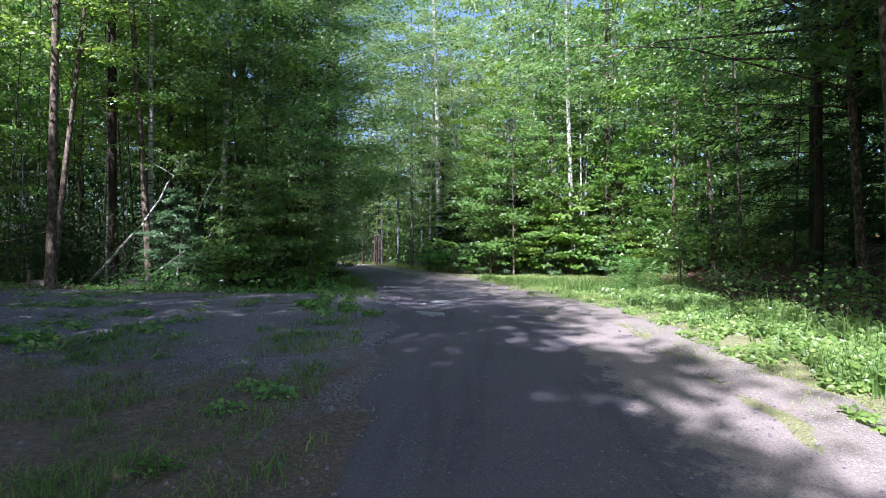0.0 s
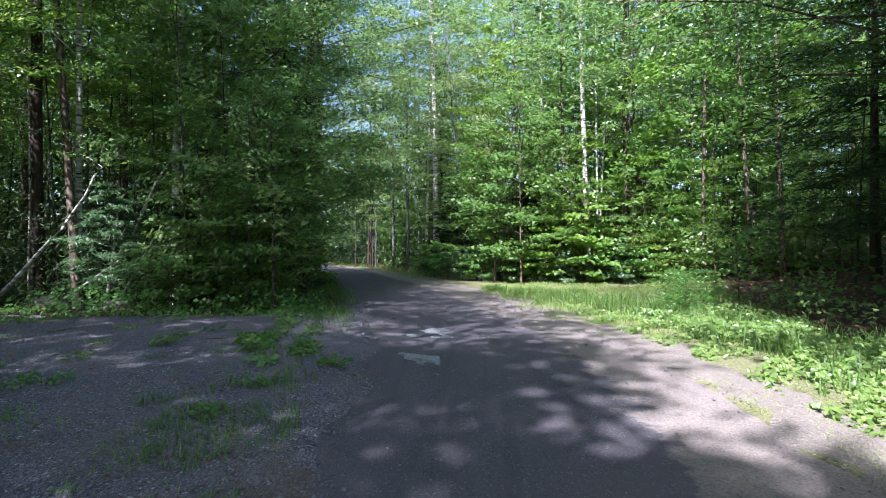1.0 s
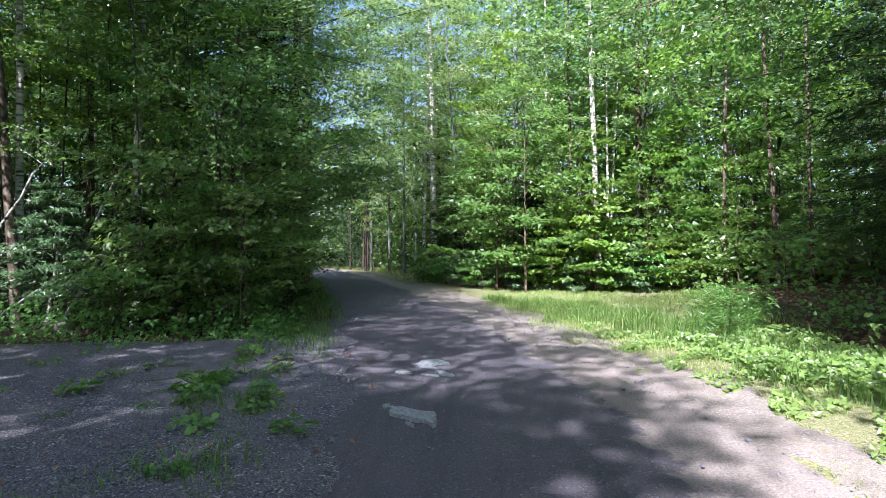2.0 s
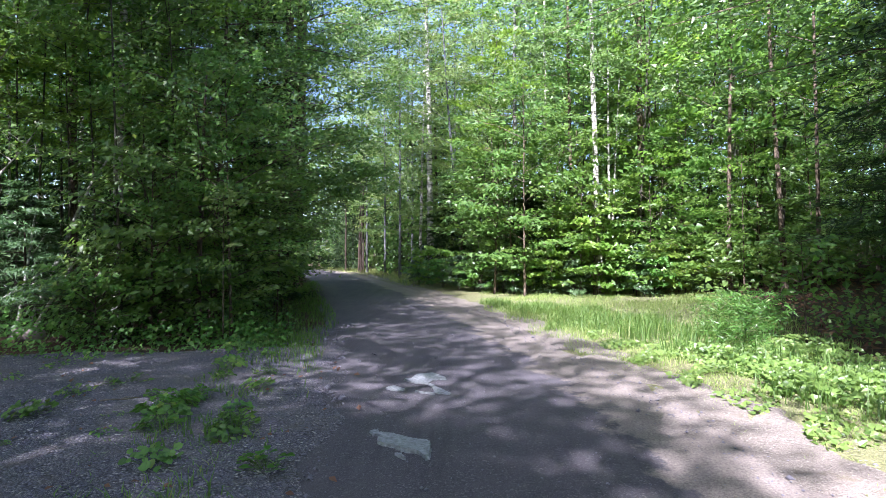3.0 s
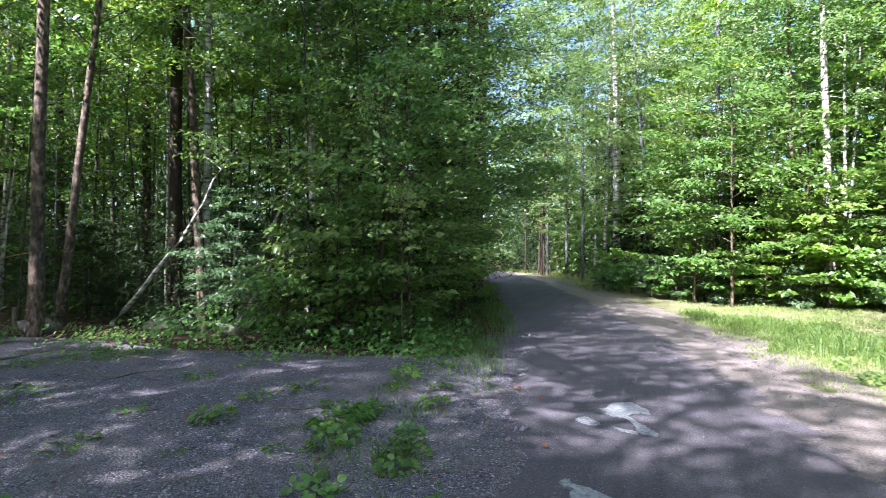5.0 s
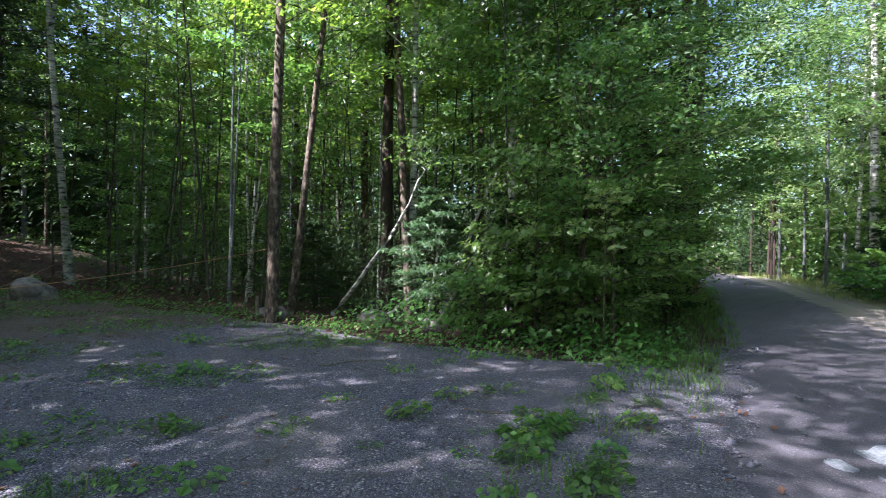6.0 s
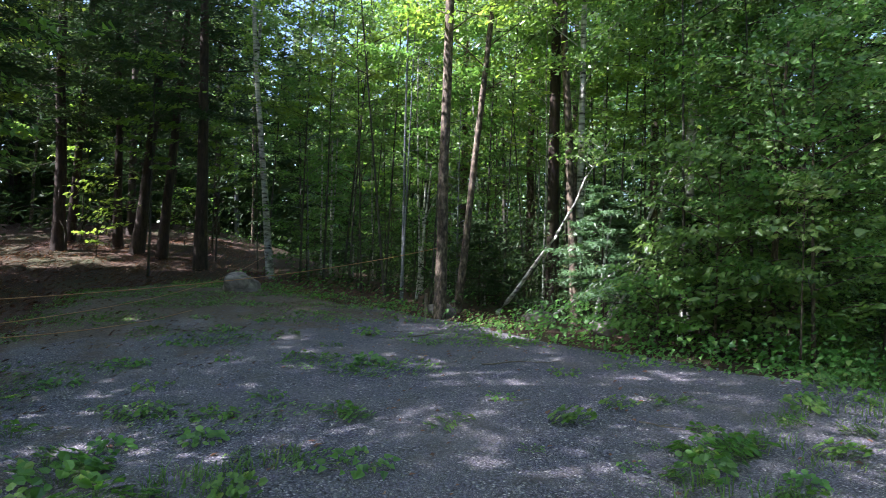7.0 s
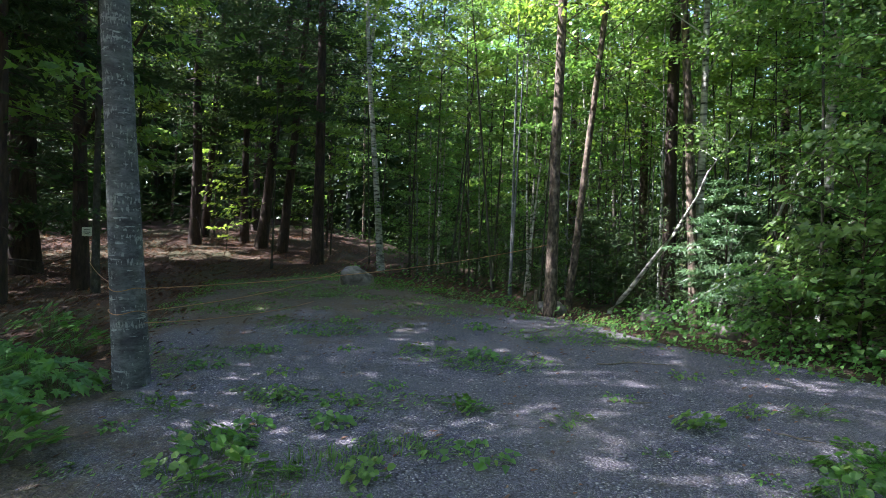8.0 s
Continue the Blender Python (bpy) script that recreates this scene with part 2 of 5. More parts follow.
sand_drift(ROAD, (0.25, 0.208, 0.187), 0.96, 1.17)
sand_drift(ROAD, (0.15, 0.135, 0.15), 1.06, 1.28, False)


def plain(name, colour, rough=0.8, scale=12, spread=0.3):
    m, nodes, links, b = material(name, rough)
    n = noise_tex(nodes, links, scale, 5)
    lo, hi = tuple(v * (1 - spread) for v in colour), tuple(min(1, v * (1 + spread)) for v in colour)
    r = ramp(nodes, [(0.35, lo), (0.65, hi)])
    links.new(n.outputs[0], r.inputs[0])
    links.new(r.outputs[0], b.inputs["Base Color"])
    bump(nodes, links, b, n.outputs[0], 0.5, 0.01)
    return m


STONE = plain("granite", (0.2, 0.165, 0.155), 0.85, 7, 0.55)
PALE_DUST = plain("pale_patch", (0.265, 0.275, 0.3), 0.9, 38, 0.3)
PEBBLE = plain("pebble", (0.19, 0.178, 0.22), 0.85, 40, 0.3)
ROPE = plain("orange_rope", (0.44, 0.23, 0.11), 0.7, 60, 0.2)
SIGN = plain("sign_white", (0.75, 0.75, 0.7), 0.6, 20, 0.08)
INK = plain("sign_ink", (0.06, 0.06, 0.06), 0.7, 20, 0.1)
DEADWOOD = plain("dead_wood", (0.2, 0.16, 0.125), 0.9, 25, 0.4)
FALLEN_LEAF = leaf_material("fallen_leaf", (0.085, 0.04, 0.026), (0.19, 0.1, 0.062), (0.36, 0.225, 0.14), 0.12, 0.8)

# ---- the lie of the land ----
BEND = [(-80, 2.0), (-40, 1.9), (-12, 1.75), (-3, 1.6), (0, 1.4), (3, 1.05), (6, 0.55), (10, -0.3), (17, -2.4), (26, -5.2), (35, -8.8), (45, -15), (60, -27), (90, -55)]
BY, BX = np.array(BEND).T


def smooth(a, b, v):
    u = np.clip((np.asarray(v, float) - a) / (b - a), 0, 1)
    return u * u * (3 - 2 * u)


def road_x(y):
    return (np.interp(np.asarray(y, float) - 1.2, BY, BX) + np.interp(y, BY, BX) + np.interp(np.asarray(y, float) + 1.2, BY, BX)) / 3


def height(x, y):
    """The ground: a road with a gentle rise, a clearing that climbs from it, a dip behind, and wooded slopes on both sides."""
    x, y = np.asarray(x, float), np.asarray(y, float)
    d = x - road_x(y)
    z = -0.4 * smooth(3.5, -5, y)
    side = np.maximum(0, -d - 2.2)
    z = z + 0.035 * np.minimum(side, 10) * smooth(14, 7, y)
    z = z + 1.9 * smooth(13, 34, side) * smooth(16, 4, y)
    z = z - 0.35 * smooth(0, 2.5, y - 6.4 - 0.1 * np.maximum(0, -x - 9)) * smooth(1.5, 4, -d) * smooth(22, 10, y)
    z = z + 1.7 * smooth(0, 22, np.maximum(0, d - 5))
    return z


def off_road(x, y):
    return x - road_x(y)


def ground_z(x, y):
    return float(height(x, y))


def wave(x, y, k=1.0, seed=0.0):
    """A cheap, smooth, irregular value between about -1 and 1."""
    return (np.sin(1.7 * k * x + 0.9 * k * y + seed) + np.sin(-1.1 * k * x + 2.3 * k * y + 1.3 * seed + 1) + np.sin(3.1 * k * x - 1.9 * k * y + 2.1 * seed + 2)) / 3


# ---- building helpers ----
def mesh_from(name, verts, faces, mats, smooth_faces=False, mat_index=None):
    """A mesh from an array of points and an array of faces that all have as many corners."""
    verts, faces = np.asarray(verts, np.float32).reshape(-1, 3), np.asarray(faces, np.int32)
    me = bpy.data.meshes.new(name)
    k = faces.shape[1]
    me.vertices.add(len(verts))
    me.vertices.foreach_set("co", verts.ravel())
    me.loops.add(faces.size)
    me.loops.foreach_set("vertex_index", faces.ravel())
    me.polygons.add(len(faces))
    me.polygons.foreach_set("loop_start", np.arange(0, faces.size, k, dtype=np.int32))
    for m in mats:
        me.materials.append(m)
    if mat_index is not None:
        me.polygons.foreach_set("material_index", np.asarray(mat_index, np.int32))
    me.polygons.foreach_set("use_smooth", np.full(len(faces), smooth_faces))
    me.update(calc_edges=True)
    return me


def child(name, me, parent, label=""):
    ob = new(name, me)
    ob.parent = parent
    return tagged(ob, label)


def part(name, bm, mat, parent, label=""):
    me = bpy.data.meshes.new(name)
    bm.to_mesh(me)
    bm.free()
    me.materials.append(mat)
    return child(name, me, parent, label)


def tube(path, radii, sides=8):
    """Points and quads of a tapering tube along a path."""
    path, radii = np.asarray(path, float), np.asarray(radii, float)
    way = np.gradient(path, axis=0)
    way /= np.linalg.norm(way, axis=1, keepdims=True) + 1e-9
    ref = np.where(np.abs(way[:, 2:3]) > 0.8, np.array([[1.0, 0, 0]]), np.array([[0, 0, 1.0]]))
    a = np.cross(way, ref)
    a /= np.linalg.norm(a, axis=1, keepdims=True) + 1e-9
    b = np.cross(way, a)
    ang = np.arange(sides) * 2 * np.pi / sides
    ring = a[:, None] * np.cos(ang)[None, :, None] + b[:, None] * np.sin(ang)[None, :, None]
    verts = (path[:, None] + ring * radii[:, None, None]).reshape(-1, 3)
    i, j = np.meshgrid(np.arange(len(path) - 1), np.arange(sides), indexing="ij")
    k = (j + 1) % sides
    faces = np.stack([i * sides + j, i * sides + k, (i + 1) * sides + k, (i + 1) * sides + j], -1).reshape(-1, 4)
    return verts, faces


def joined(pieces):
    verts, faces, n = [], [], 0
    for v, f in pieces:
        verts.append(v)
        faces.append(f + n)
        n += len(v)
    return np.concatenate(verts), np.concatenate(faces)


SIMPLE = (np.array([(0, 0, 0), (0.45, 0.30, 0.07), (1, 0, -0.12), (0.45, -0.30, 0.07)]), np.array([(0, 1, 2), (0, 2, 3)]))
NARROW = (np.array([(0, 0, 0), (0.4, 0.16, 0.03), (1, 0, -0.1), (0.4, -0.16, 0.03)]), np.array([(0, 1, 2), (0, 2, 3)]))
BLADE = (np.array([(0, 0.29, 0.05), (0, -0.29, 0.05), (1, 0, -0.08)]), np.array([(0, 1, 2)]))
SPRAY = (np.array([(0, 0.11, 0.02), (0, -0.11, 0.02), (1, 0, -0.1)]), np.array([(0, 1, 2)]))
ROUND = (np.array([(0, 0, 0), (0.22, 0.42, 0.07), (0.7, 0.38, 0.06), (1, 0, -0.08), (0.7, -0.38, 0.06), (0.22, -0.42, 0.07)]), np.array([(0, 1, 2), (0, 2, 3), (0, 3, 4), (0, 4, 5)]))
LOBED = (np.array([(0, 0, 0), (0.15, 0.4, 0.07), (0.52, 0.3, 0.03), (1, 0, -0.14), (0.52, -0.3, 0.03), (0.15, -0.4, 0.07)]), np.array([(0, 1, 2), (0, 2, 3), (0, 3, 4), (0, 4, 5)]))


MAPLE = (np.array([(0, 0, 0), (0.02, 0.3, 0.05), (0.26, 0.2, 0.03), (0.48, 0.46, 0.02), (0.58, 0.18, 0.02), (1, 0, -0.12), (0.58, -0.18, 0.02), (0.48, -0.46, 0.02), (0.26, -0.2, 0.03), (0.02, -0.3, 0.05)]), np.array([(0, k, k + 1) for k in range(1, 9)]))


def leaves(rng, points, size, shape=SIMPLE, flat=0.65, heading=None, droop=0.0):
    """Many leaves of one shape at the given points, mostly facing up."""
    n = len(points)
    normal = rng.normal(size=(n, 3)) * (1 - flat) + np.array([-0.17, -0.42, flat])      # leaves lean towards the light
    normal /= np.linalg.norm(normal, axis=1, keepdims=True)
    t = rng.normal(size=(n, 3)) if heading is None else heading + 0.35 * rng.normal(size=(n, 3))
    t[:, 2] -= droop
    t -= normal * (t * normal).sum(1, keepdims=True)
    t /= np.linalg.norm(t, axis=1, keepdims=True) + 1e-9
    s = np.cross(normal, t)
    scale = size * rng.uniform(0.65, 1.3, n)
    tv, tf = shape
    verts = points[:, None] + scale[:, None, None] * (t[:, None] * (tv[None, :, :1] - 0.3) + s[:, None] * tv[None, :, 1:2] + normal[:, None] * tv[None, :, 2:3])
    faces = tf[None] + (np.arange(n) * len(tv))[:, None, None]
    return verts.reshape(-1, 3), faces.reshape(-1, 3)


def along(path, z):
    """The place on a trunk's path at a height."""
    path = np.asarray(path, float)
    return np.array([np.interp(z, path[:, 2], path[:, k]) for k in range(3)])


def crown_of(rng, path, base, top, reach, limbs, profile, leaf_count, rise=(0.05, 0.55), spread=0.16, sag=0.0, side=None, thick=0.22):
    """Limbs from a trunk, and the points of the leaves along their twigs. side: a way in which limbs grow longer."""
    pieces, points, heads = [], [], []
    per = max(1, leaf_count // max(1, limbs))
    for i in range(limbs):
        u = (i + rng.uniform(0, 1)) / limbs
        z = base + (top - base) * u
        at = along(path, z)
        az = i * 2.39996 + rng.uniform(-0.5, 0.5)
        out = np.array([math.cos(az), math.sin(az), 0.0])
        length = reach * profile(u) * rng.uniform(0.65, 1.15)
        if side is not None:
            length *= 1 + 0.55 * float(out @ np.asarray(side))
        tip = at + out * length + np.array([0, 0, length * rng.uniform(*rise)])
        f = np.linspace(0, 1, 3)[:, None]
        limb = at + (tip - at) * f + np.array([0, 0, 1.0]) * (0.12 - sag) * length * (f * (1 - f)) * 2 - np.array([0, 0, sag * length]) * f ** 2
        r = 0.006 + 0.0045 * length
        pieces.append(tube(limb, np.linspace(r, 0.004, 3), 3))
        # twigs and their leaves
        twigs = 7
        for _ in range(twigs):
            g = rng.uniform(0.25, 1.0)
            at2 = limb[0] + (limb[-1] - limb[0]) * g
            at2[2] = np.interp(g, f[:, 0], limb[:, 2])
            turn = rng.uniform(-1.1, 1.1)
            w = np.array([out[0] * math.cos(turn) - out[1] * math.sin(turn), out[0] * math.sin(turn) + out[1] * math.cos(turn), rng.uniform(-0.25, 0.25) - sag])
            reach2 = length * rng.uniform(0.18, 0.42)
            m = max(1, int(per / twigs * rng.uniform(0.35, 1.65)))
            h = rng.uniform(0.1, 1.05, (m, 1))
            off = rng.normal(size=(m, 3)) * np.array([1, 1, thick]) * spread * (0.35 + 0.5 * length)
            points.append(at2 + w * reach2 * h + off)
            heads.append(np.repeat(w[None], m, 0))
    return pieces, np.concatenate(points), np.concatenate(heads)


DOME = lambda u: 0.45 + 0.9 * math.sin(math.pi * min(1, u * 0.85 + 0.12))  # noqa: E731
CONE = lambda u: 1.12 - 0.98 * u  # noqa: E731
COLUMN = lambda u: 0.7 + 0.45 * math.sin(math.pi * u)  # noqa: E731


def tree(name, rng, path, radius, bark, leaf, crown, leaf_size, shape=SIMPLE, flat=0.6, sides=9, droop=0.0, flare=1.25, fork=None, wander=1.0, snags=0):
    """A tree with its foot at the first point of the path: trunk with limbs, and crown."""
    root = new(name)
    path = np.asarray(path, float)
    foot = path[0].copy()
    root.matrix_basis = Matrix.Translation(Vector(foot))
    local = path - foot
    # finer path with a slight wander
    z = np.linspace(0, local[-1, 2], 16)
    fine = np.stack([np.interp(z, local[:, 2], local[:, k]) for k in range(3)], 1)
    fine[1:, :2] += np.cumsum(rng.normal(size=(15, 2)) * 0.012 * wander * radius / 0.1, 0)
    fine = np.vstack([fine[:1] - [0, 0, 0.25], fine])
    taper = np.linspace(1, 0.22, 16)
    radii = radius * np.r_[flare * 1.12, taper]
    radii[1], radii[2] = radius * flare, radius * 1.02
    pieces = [tube(fine, radii, sides)]
    if fork is not None:
        z0, tip, r = fork
        a = along(fine, z0)
        f = np.linspace(0, 1, 6)[:, None]
        pieces.append(tube(a + (np.asarray(tip, float) - foot - a) * f, np.linspace(r, r * 0.4, 6), 6))
    for _ in range(snags):
        # bare dead twigs low on the trunk
        z0, az, length = rng.uniform(0.6, 8.0), rng.uniform(0, 6.283), rng.uniform(0.5, 2.0)
        a = along(fine, z0)
        f = np.linspace(0, 1, 5)[:, None]
        way = np.array([math.cos(az), math.sin(az), rng.uniform(-0.25, 0.15)])
        pieces.append(tube(a + way * length * f + np.array([0.0, 0.0, -0.22 * length]) * f ** 2 + rng.normal(size=(5, 3)) * 0.02 * f, np.linspace(0.012, 0.003, 5), 3))
    cv, extra = None, []
    if crown:
        extra, points, heads = crown_of(rng, fine, **crown)
        cv = leaves(rng, points, leaf_size, shape, flat, heads, droop)
    v, f = joined(pieces)
    child("trunk", mesh_from("trunk", v, f, [bark], True), root)
    if cv:
        v, f = joined(extra)
        tagged(child("branching", mesh_from("branching", v, f, [bark], True), root), kind="stuff")
        child("crown", mesh_from("crown", cv[0], cv[1], [leaf]), root)
    return root


def straight(x, y, top, lean=(0, 0)):
    z = ground_z(x, y)
    return [(x, y, z), (x + lean[0], y + lean[1], z + top)]


# ---- ground, road and clearing ----
def sheet(name, xs, ys, level, mat, keep=None, ruffle=0.0, seed=3):
    """A sheet over the land on a grid of lines, without the cells that keep() leaves out."""
    gx, gy = np.meshgrid(xs, ys, indexing="ij")
    gz = height(gx, gy) + level(gx, gy)
    if ruffle:
        gz = gz + ruffle * wave(gx, gy, 2.2, seed) + 0.5 * ruffle * wave(gx, gy, 6.1, seed + 1)
    verts = np.stack([gx, gy, gz], -1).reshape(-1, 3)
    i, j = np.meshgrid(np.arange(len(xs) - 1), np.arange(len(ys) - 1), indexing="ij")
    n = len(ys)
    faces = np.stack([i * n + j, (i + 1) * n + j, (i + 1) * n + j + 1, i * n + j + 1], -1).reshape(-1, 4)
    if keep is not None:
        cx, cy = verts[faces].mean(1)[:, 0], verts[faces].mean(1)[:, 1]
        faces = faces[keep(cx, cy)]
    return new(name, mesh_from(name, verts, faces, [mat], True))


def lines(fine, lo, hi, far):
    return np.unique(np.r_[np.arange(lo, hi + 1e-6, fine), np.linspace(hi, far, 14)[1:], np.linspace(lo, -far, 14)[1:]])


tagged(sheet("ground", lines(0.8, -42, 34, 420), lines(0.8, -24, 66, 420), lambda x, y: -0.045 + 0 * x, FLOOR, None, 0.03),
       "brown forest floor with leaf litter and moss", "ground", kind="structure")


def road_edge(y, s):
    """Half the road's width at y, on the one or the other side."""
    return 1.62 + 0.13 * wave(np.asarray(y) * 0.5, s * 3.0, 1.0, 1.0 + s) + 0.06 * wave(np.asarray(y), s, 2.6, 4 + s)


def strip(name, ys, left, right, across, level, mat):
    """A long sheet that follows the road, with edges that wander."""
    u = np.linspace(0, 1, across)
    gy = np.repeat(ys[:, None], across, 1)
    gx = left(ys)[:, None] * (1 - u) + right(ys)[:, None] * u
    gz = height(gx, gy) + level(u[None], gx, gy)
    n = across
    i, j = np.meshgrid(np.arange(len(ys) - 1), np.arange(n - 1), indexing="ij")
    faces = np.stack([i * n + j, i * n + j + 1, (i + 1) * n + j + 1, (i + 1) * n + j], -1).reshape(-1, 4)
    me = mesh_from(name, np.stack([gx, gy, gz], -1), faces, [mat], True)
    me.attributes.new("across", "FLOAT", "POINT").data.foreach_set("value", np.repeat(u[None], len(ys), 0).ravel().astype(np.float32))
    return new(name, me)


road_ys = np.r_[np.arange(-60, -12, 1.5), np.arange(-12, 24, 0.2), np.arange(24, 88, 0.8)]
tagged(strip("road", road_ys, lambda y: road_x(y) - road_edge(y, -1) - 0.15, lambda y: road_x(y) + road_edge(y, 1) + 0.15, 30,
             lambda u, x, y: 0.035 * (1 - (2 * u - 1) ** 8) - 0.02 - 0.02 * np.exp(-((u - 0.27) / 0.09) ** 2) - 0.02 * np.exp(-((u - 0.73) / 0.09) ** 2) + 0.006 * wave(x, y, 3.0, 2), ROAD),
       "grey packed-gravel road in dappled shade", "road", kind="structure")

EDGE_X, EDGE_Y = np.array([(-20, 2.2), (-13, 3.1), (-11.5, 3.5), (-9.1, 4.25), (-7.1, 4.95), (-5.9, 5.2), (-4.4, 5.6), (-3.3, 6.05), (-2.2, 6.6), (-1.0, 7.2), (2, 8)]).T
NEAR_X, NEAR_Y = np.array([(-20, 1.0), (-13, 0.2), (-9, -0.7), (-6.2, -0.9), (-4.8, -1.9), (-3.6, -5), (-3, -12), (2, -12)]).T


def in_clearing(x, y):
    """How far a place lies inside the gravel clearing."""
    far = np.interp(x, EDGE_X, EDGE_Y) - y
    near = y - np.interp(x, NEAR_X, NEAR_Y)
    return np.minimum(np.minimum(far, near), np.minimum(x + 14.0, road_x(y) - 1.2 - x)) + 0.22 * wave(x, y, 1.6, 5)


tagged(sheet("gravel_clearing", np.arange(-16, 1.6, 0.15), np.arange(-10, 8, 0.15), lambda x, y: -0.12 + 0.145 * smooth(-0.35, 0.3, in_clearing(x, y)), GRAVEL,
             lambda x, y: in_clearing(x, y) > -0.6, 0.008, 8),
       "grey loose-gravel clearing with thin weeds", "gravel clearing", kind="structure")

SHOULDER = gravel_material("sandy_shoulder", (0.115, 0.097, 0.086), (0.25, 0.21, 0.188), (0.43, 0.375, 0.34), (0.285, 0.237, 0.208), (0.13, 0.105, 0.065), 74, 0.5, 0.4)
VERGE = gravel_material("verge_thatch", (0.08, 0.085, 0.04), (0.22, 0.215, 0.1), (0.4, 0.38, 0.22), (0.29, 0.28, 0.13), (0.1, 0.13, 0.04), 60, 0.6, 0.5)
tagged(strip("shoulder", np.arange(-14, 34, 0.15), lambda y: road_x(y) + 1.45 + 0.16 * wave(y, 0 * y, 2.3, 8) + 0.08 * wave(y, 0 * y, 7.1, 3), lambda y: road_x(y) + 2.35 + 0.22 * wave(y, 0 * y, 1.3, 5) + 0.12 * wave(y, 0 * y, 4.7, 1), 10,
             lambda u, x, y: -0.02 + 0.042 * smooth(0, 0.25, u) * smooth(1, 0.75, u) + 0.008 * wave(x, y, 4.1, 3), SHOULDER),
       "pale sandy shoulder beside the road", "road shoulder", kind="structure")
tagged(strip("verge", np.arange(-14, 40, 0.4), lambda y: road_x(y) + 1.2, lambda y: road_x(y) + np.interp(y, [-14, 0, 8, 14, 18, 24, 40], [4.2, 4.2, 5.4, 8.4, 7.2, 3.0, 2.6]) + 0.3 * wave(y, 0 * y, 1.1, 3), 14,
             lambda u, x, y: -0.05 + 0.06 * smooth(0, 0.12, u) * smooth(1, 0.85, u) + 0.012 * wave(x, y, 2.4, 6), VERGE),
       "sunlit grassy roadside verge", "verge", kind="structure")

# ---- the trees that stand out ----
rng = np.random.default_rng(11)


def finer(shape, count, leaf_size):
    """Leaves seen from afar: twice as many, of half the area and one triangle each. Broad near leaves stay as they are."""
    if shape is NARROW:
        return SPRAY, count * 2, leaf_size * 0.95
    if shape is SIMPLE and leaf_size > 0.095:
        return BLADE, int(count * 2.1), leaf_size * 0.72
    return shape, count, leaf_size


def hero(name, label, path, radius, bark, leaf, leaf_size, count=4500, base=None, top=None, reach=1.8, limbs=30, profile=DOME, shape=SIMPLE, flat=0.55, category="tree", group="", **more):
    path = [(x, y, ground_z(x, y) if z is None else z) for x, y, z in path]
    shape, count, leaf_size = finer(shape, count, leaf_size)
    own = {k: more.pop(k) for k in ("rise", "spread", "sag", "side", "thick") if k in more}
    total = path[-1][2] - path[0][2]
    crown = None
    if count:
        crown = dict(base=total * 0.4 if base is None else base, top=total * 0.99 if top is None else top, reach=reach, limbs=limbs, profile=profile, leaf_count=count, **own)
    return tagged(tree(name, rng, path, radius, bark, leaf, crown, leaf_size, shape, flat, **more), label, category, group)


# by the clearing
hero("birch_tree", "grey-barked birch with pale bands beside the gravel clearing", [(-5.41, -0.70, None), (-5.26, -0.86, 3.35), (-5.2, -1.1, 17)], 0.137, BARK_BANDED, LEAF, 0.15, 5000, 5.6, 16.7, 2.6, 44, sides=16, flare=1.15, spread=0.2, wander=0.0)
hero("maple_tree", "brown-trunked maple with sunlit crown behind the clearing", [(-7.2, 4.92, None), (-7.15, 4.98, 4.5), (-7.0, 5.2, 19)], 0.085, BARK, LEAF_SUN, 0.15, 3000, 4.4, 18.5, 1.9, 44, shape=SIMPLE, sides=12, flat=0.7, thick=0.25)
hero("maple_tree", "leaning sunlit maple beside a straight one", [(-7.7, 5.6, None), (-7.4, 5.95, 4.8), (-6.9, 6.6, 13)], 0.065, BARK, LEAF_SUN, 0.14, 3000, 3.5, 12.8, 1.9, 30)
hero("oak_tree", "dark straight trunk in the shade behind birches", [(-8.1, 8.2, None), (-8.1, 8.2, 20)], 0.13, BARK_PINE, LEAF, 0.14, 9000, 6, 19.5, 3.2, 44)
hero("birch_tree", "slim white birch behind the leaning birch", [(-6.75, 7.5, None), (-6.75, 7.5, 4.9), (-6.6, 7.6, 13)], 0.07, BARK_BIRCH, LEAF, 0.12, 6500, 4.0, 12.5, 2.2, 30)
hero("birch_tree", "white birch bent over the ditch, leafless below", [(-7.5, 6.34, None), (-7.22, 6.40, 0.47), (-6.92, 6.48, 0.86), (-6.64, 6.54, 1.22), (-6.45, 6.59, 1.42), (-6.30, 6.63, 1.66), (-6.15, 6.66, 1.90), (-6.02, 6.69, 2.09), (-5.93, 6.71, 2.33), (-5.86, 6.73, 2.49), (-5.75, 6.76, 2.60), (-5.64, 6.78, 2.76), (-5.48, 6.83, 3.0)], 0.04, BARK_BIRCH, LEAF, 0.10, 260, 2.3, 2.8, 0.7, 6, flare=1.05, wander=0.0)
hero("birch_tree", "white-trunked birch in dense leaves", [(-5.7, 9.1, None), (-5.65, 9.05, 3.4), (-5.5, 9.2, 12)], 0.1, BARK_BIRCH, LEAF, 0.12, 7000, 4.4, 11.8, 2.6, 34)
hero("birch_tree", "leaning pale birch pole caught in branches", [(-6.82, 8.31, None), (-6.33, 8.57, 1.42), (-6.20, 8.65, 1.89), (-5.94, 8.79, 2.62), (-5.70, 8.92, 3.10), (-5.46, 9.04, 3.51)], 0.05, BARK_BIRCH, LEAF, 0.09, 0, flare=1.0)
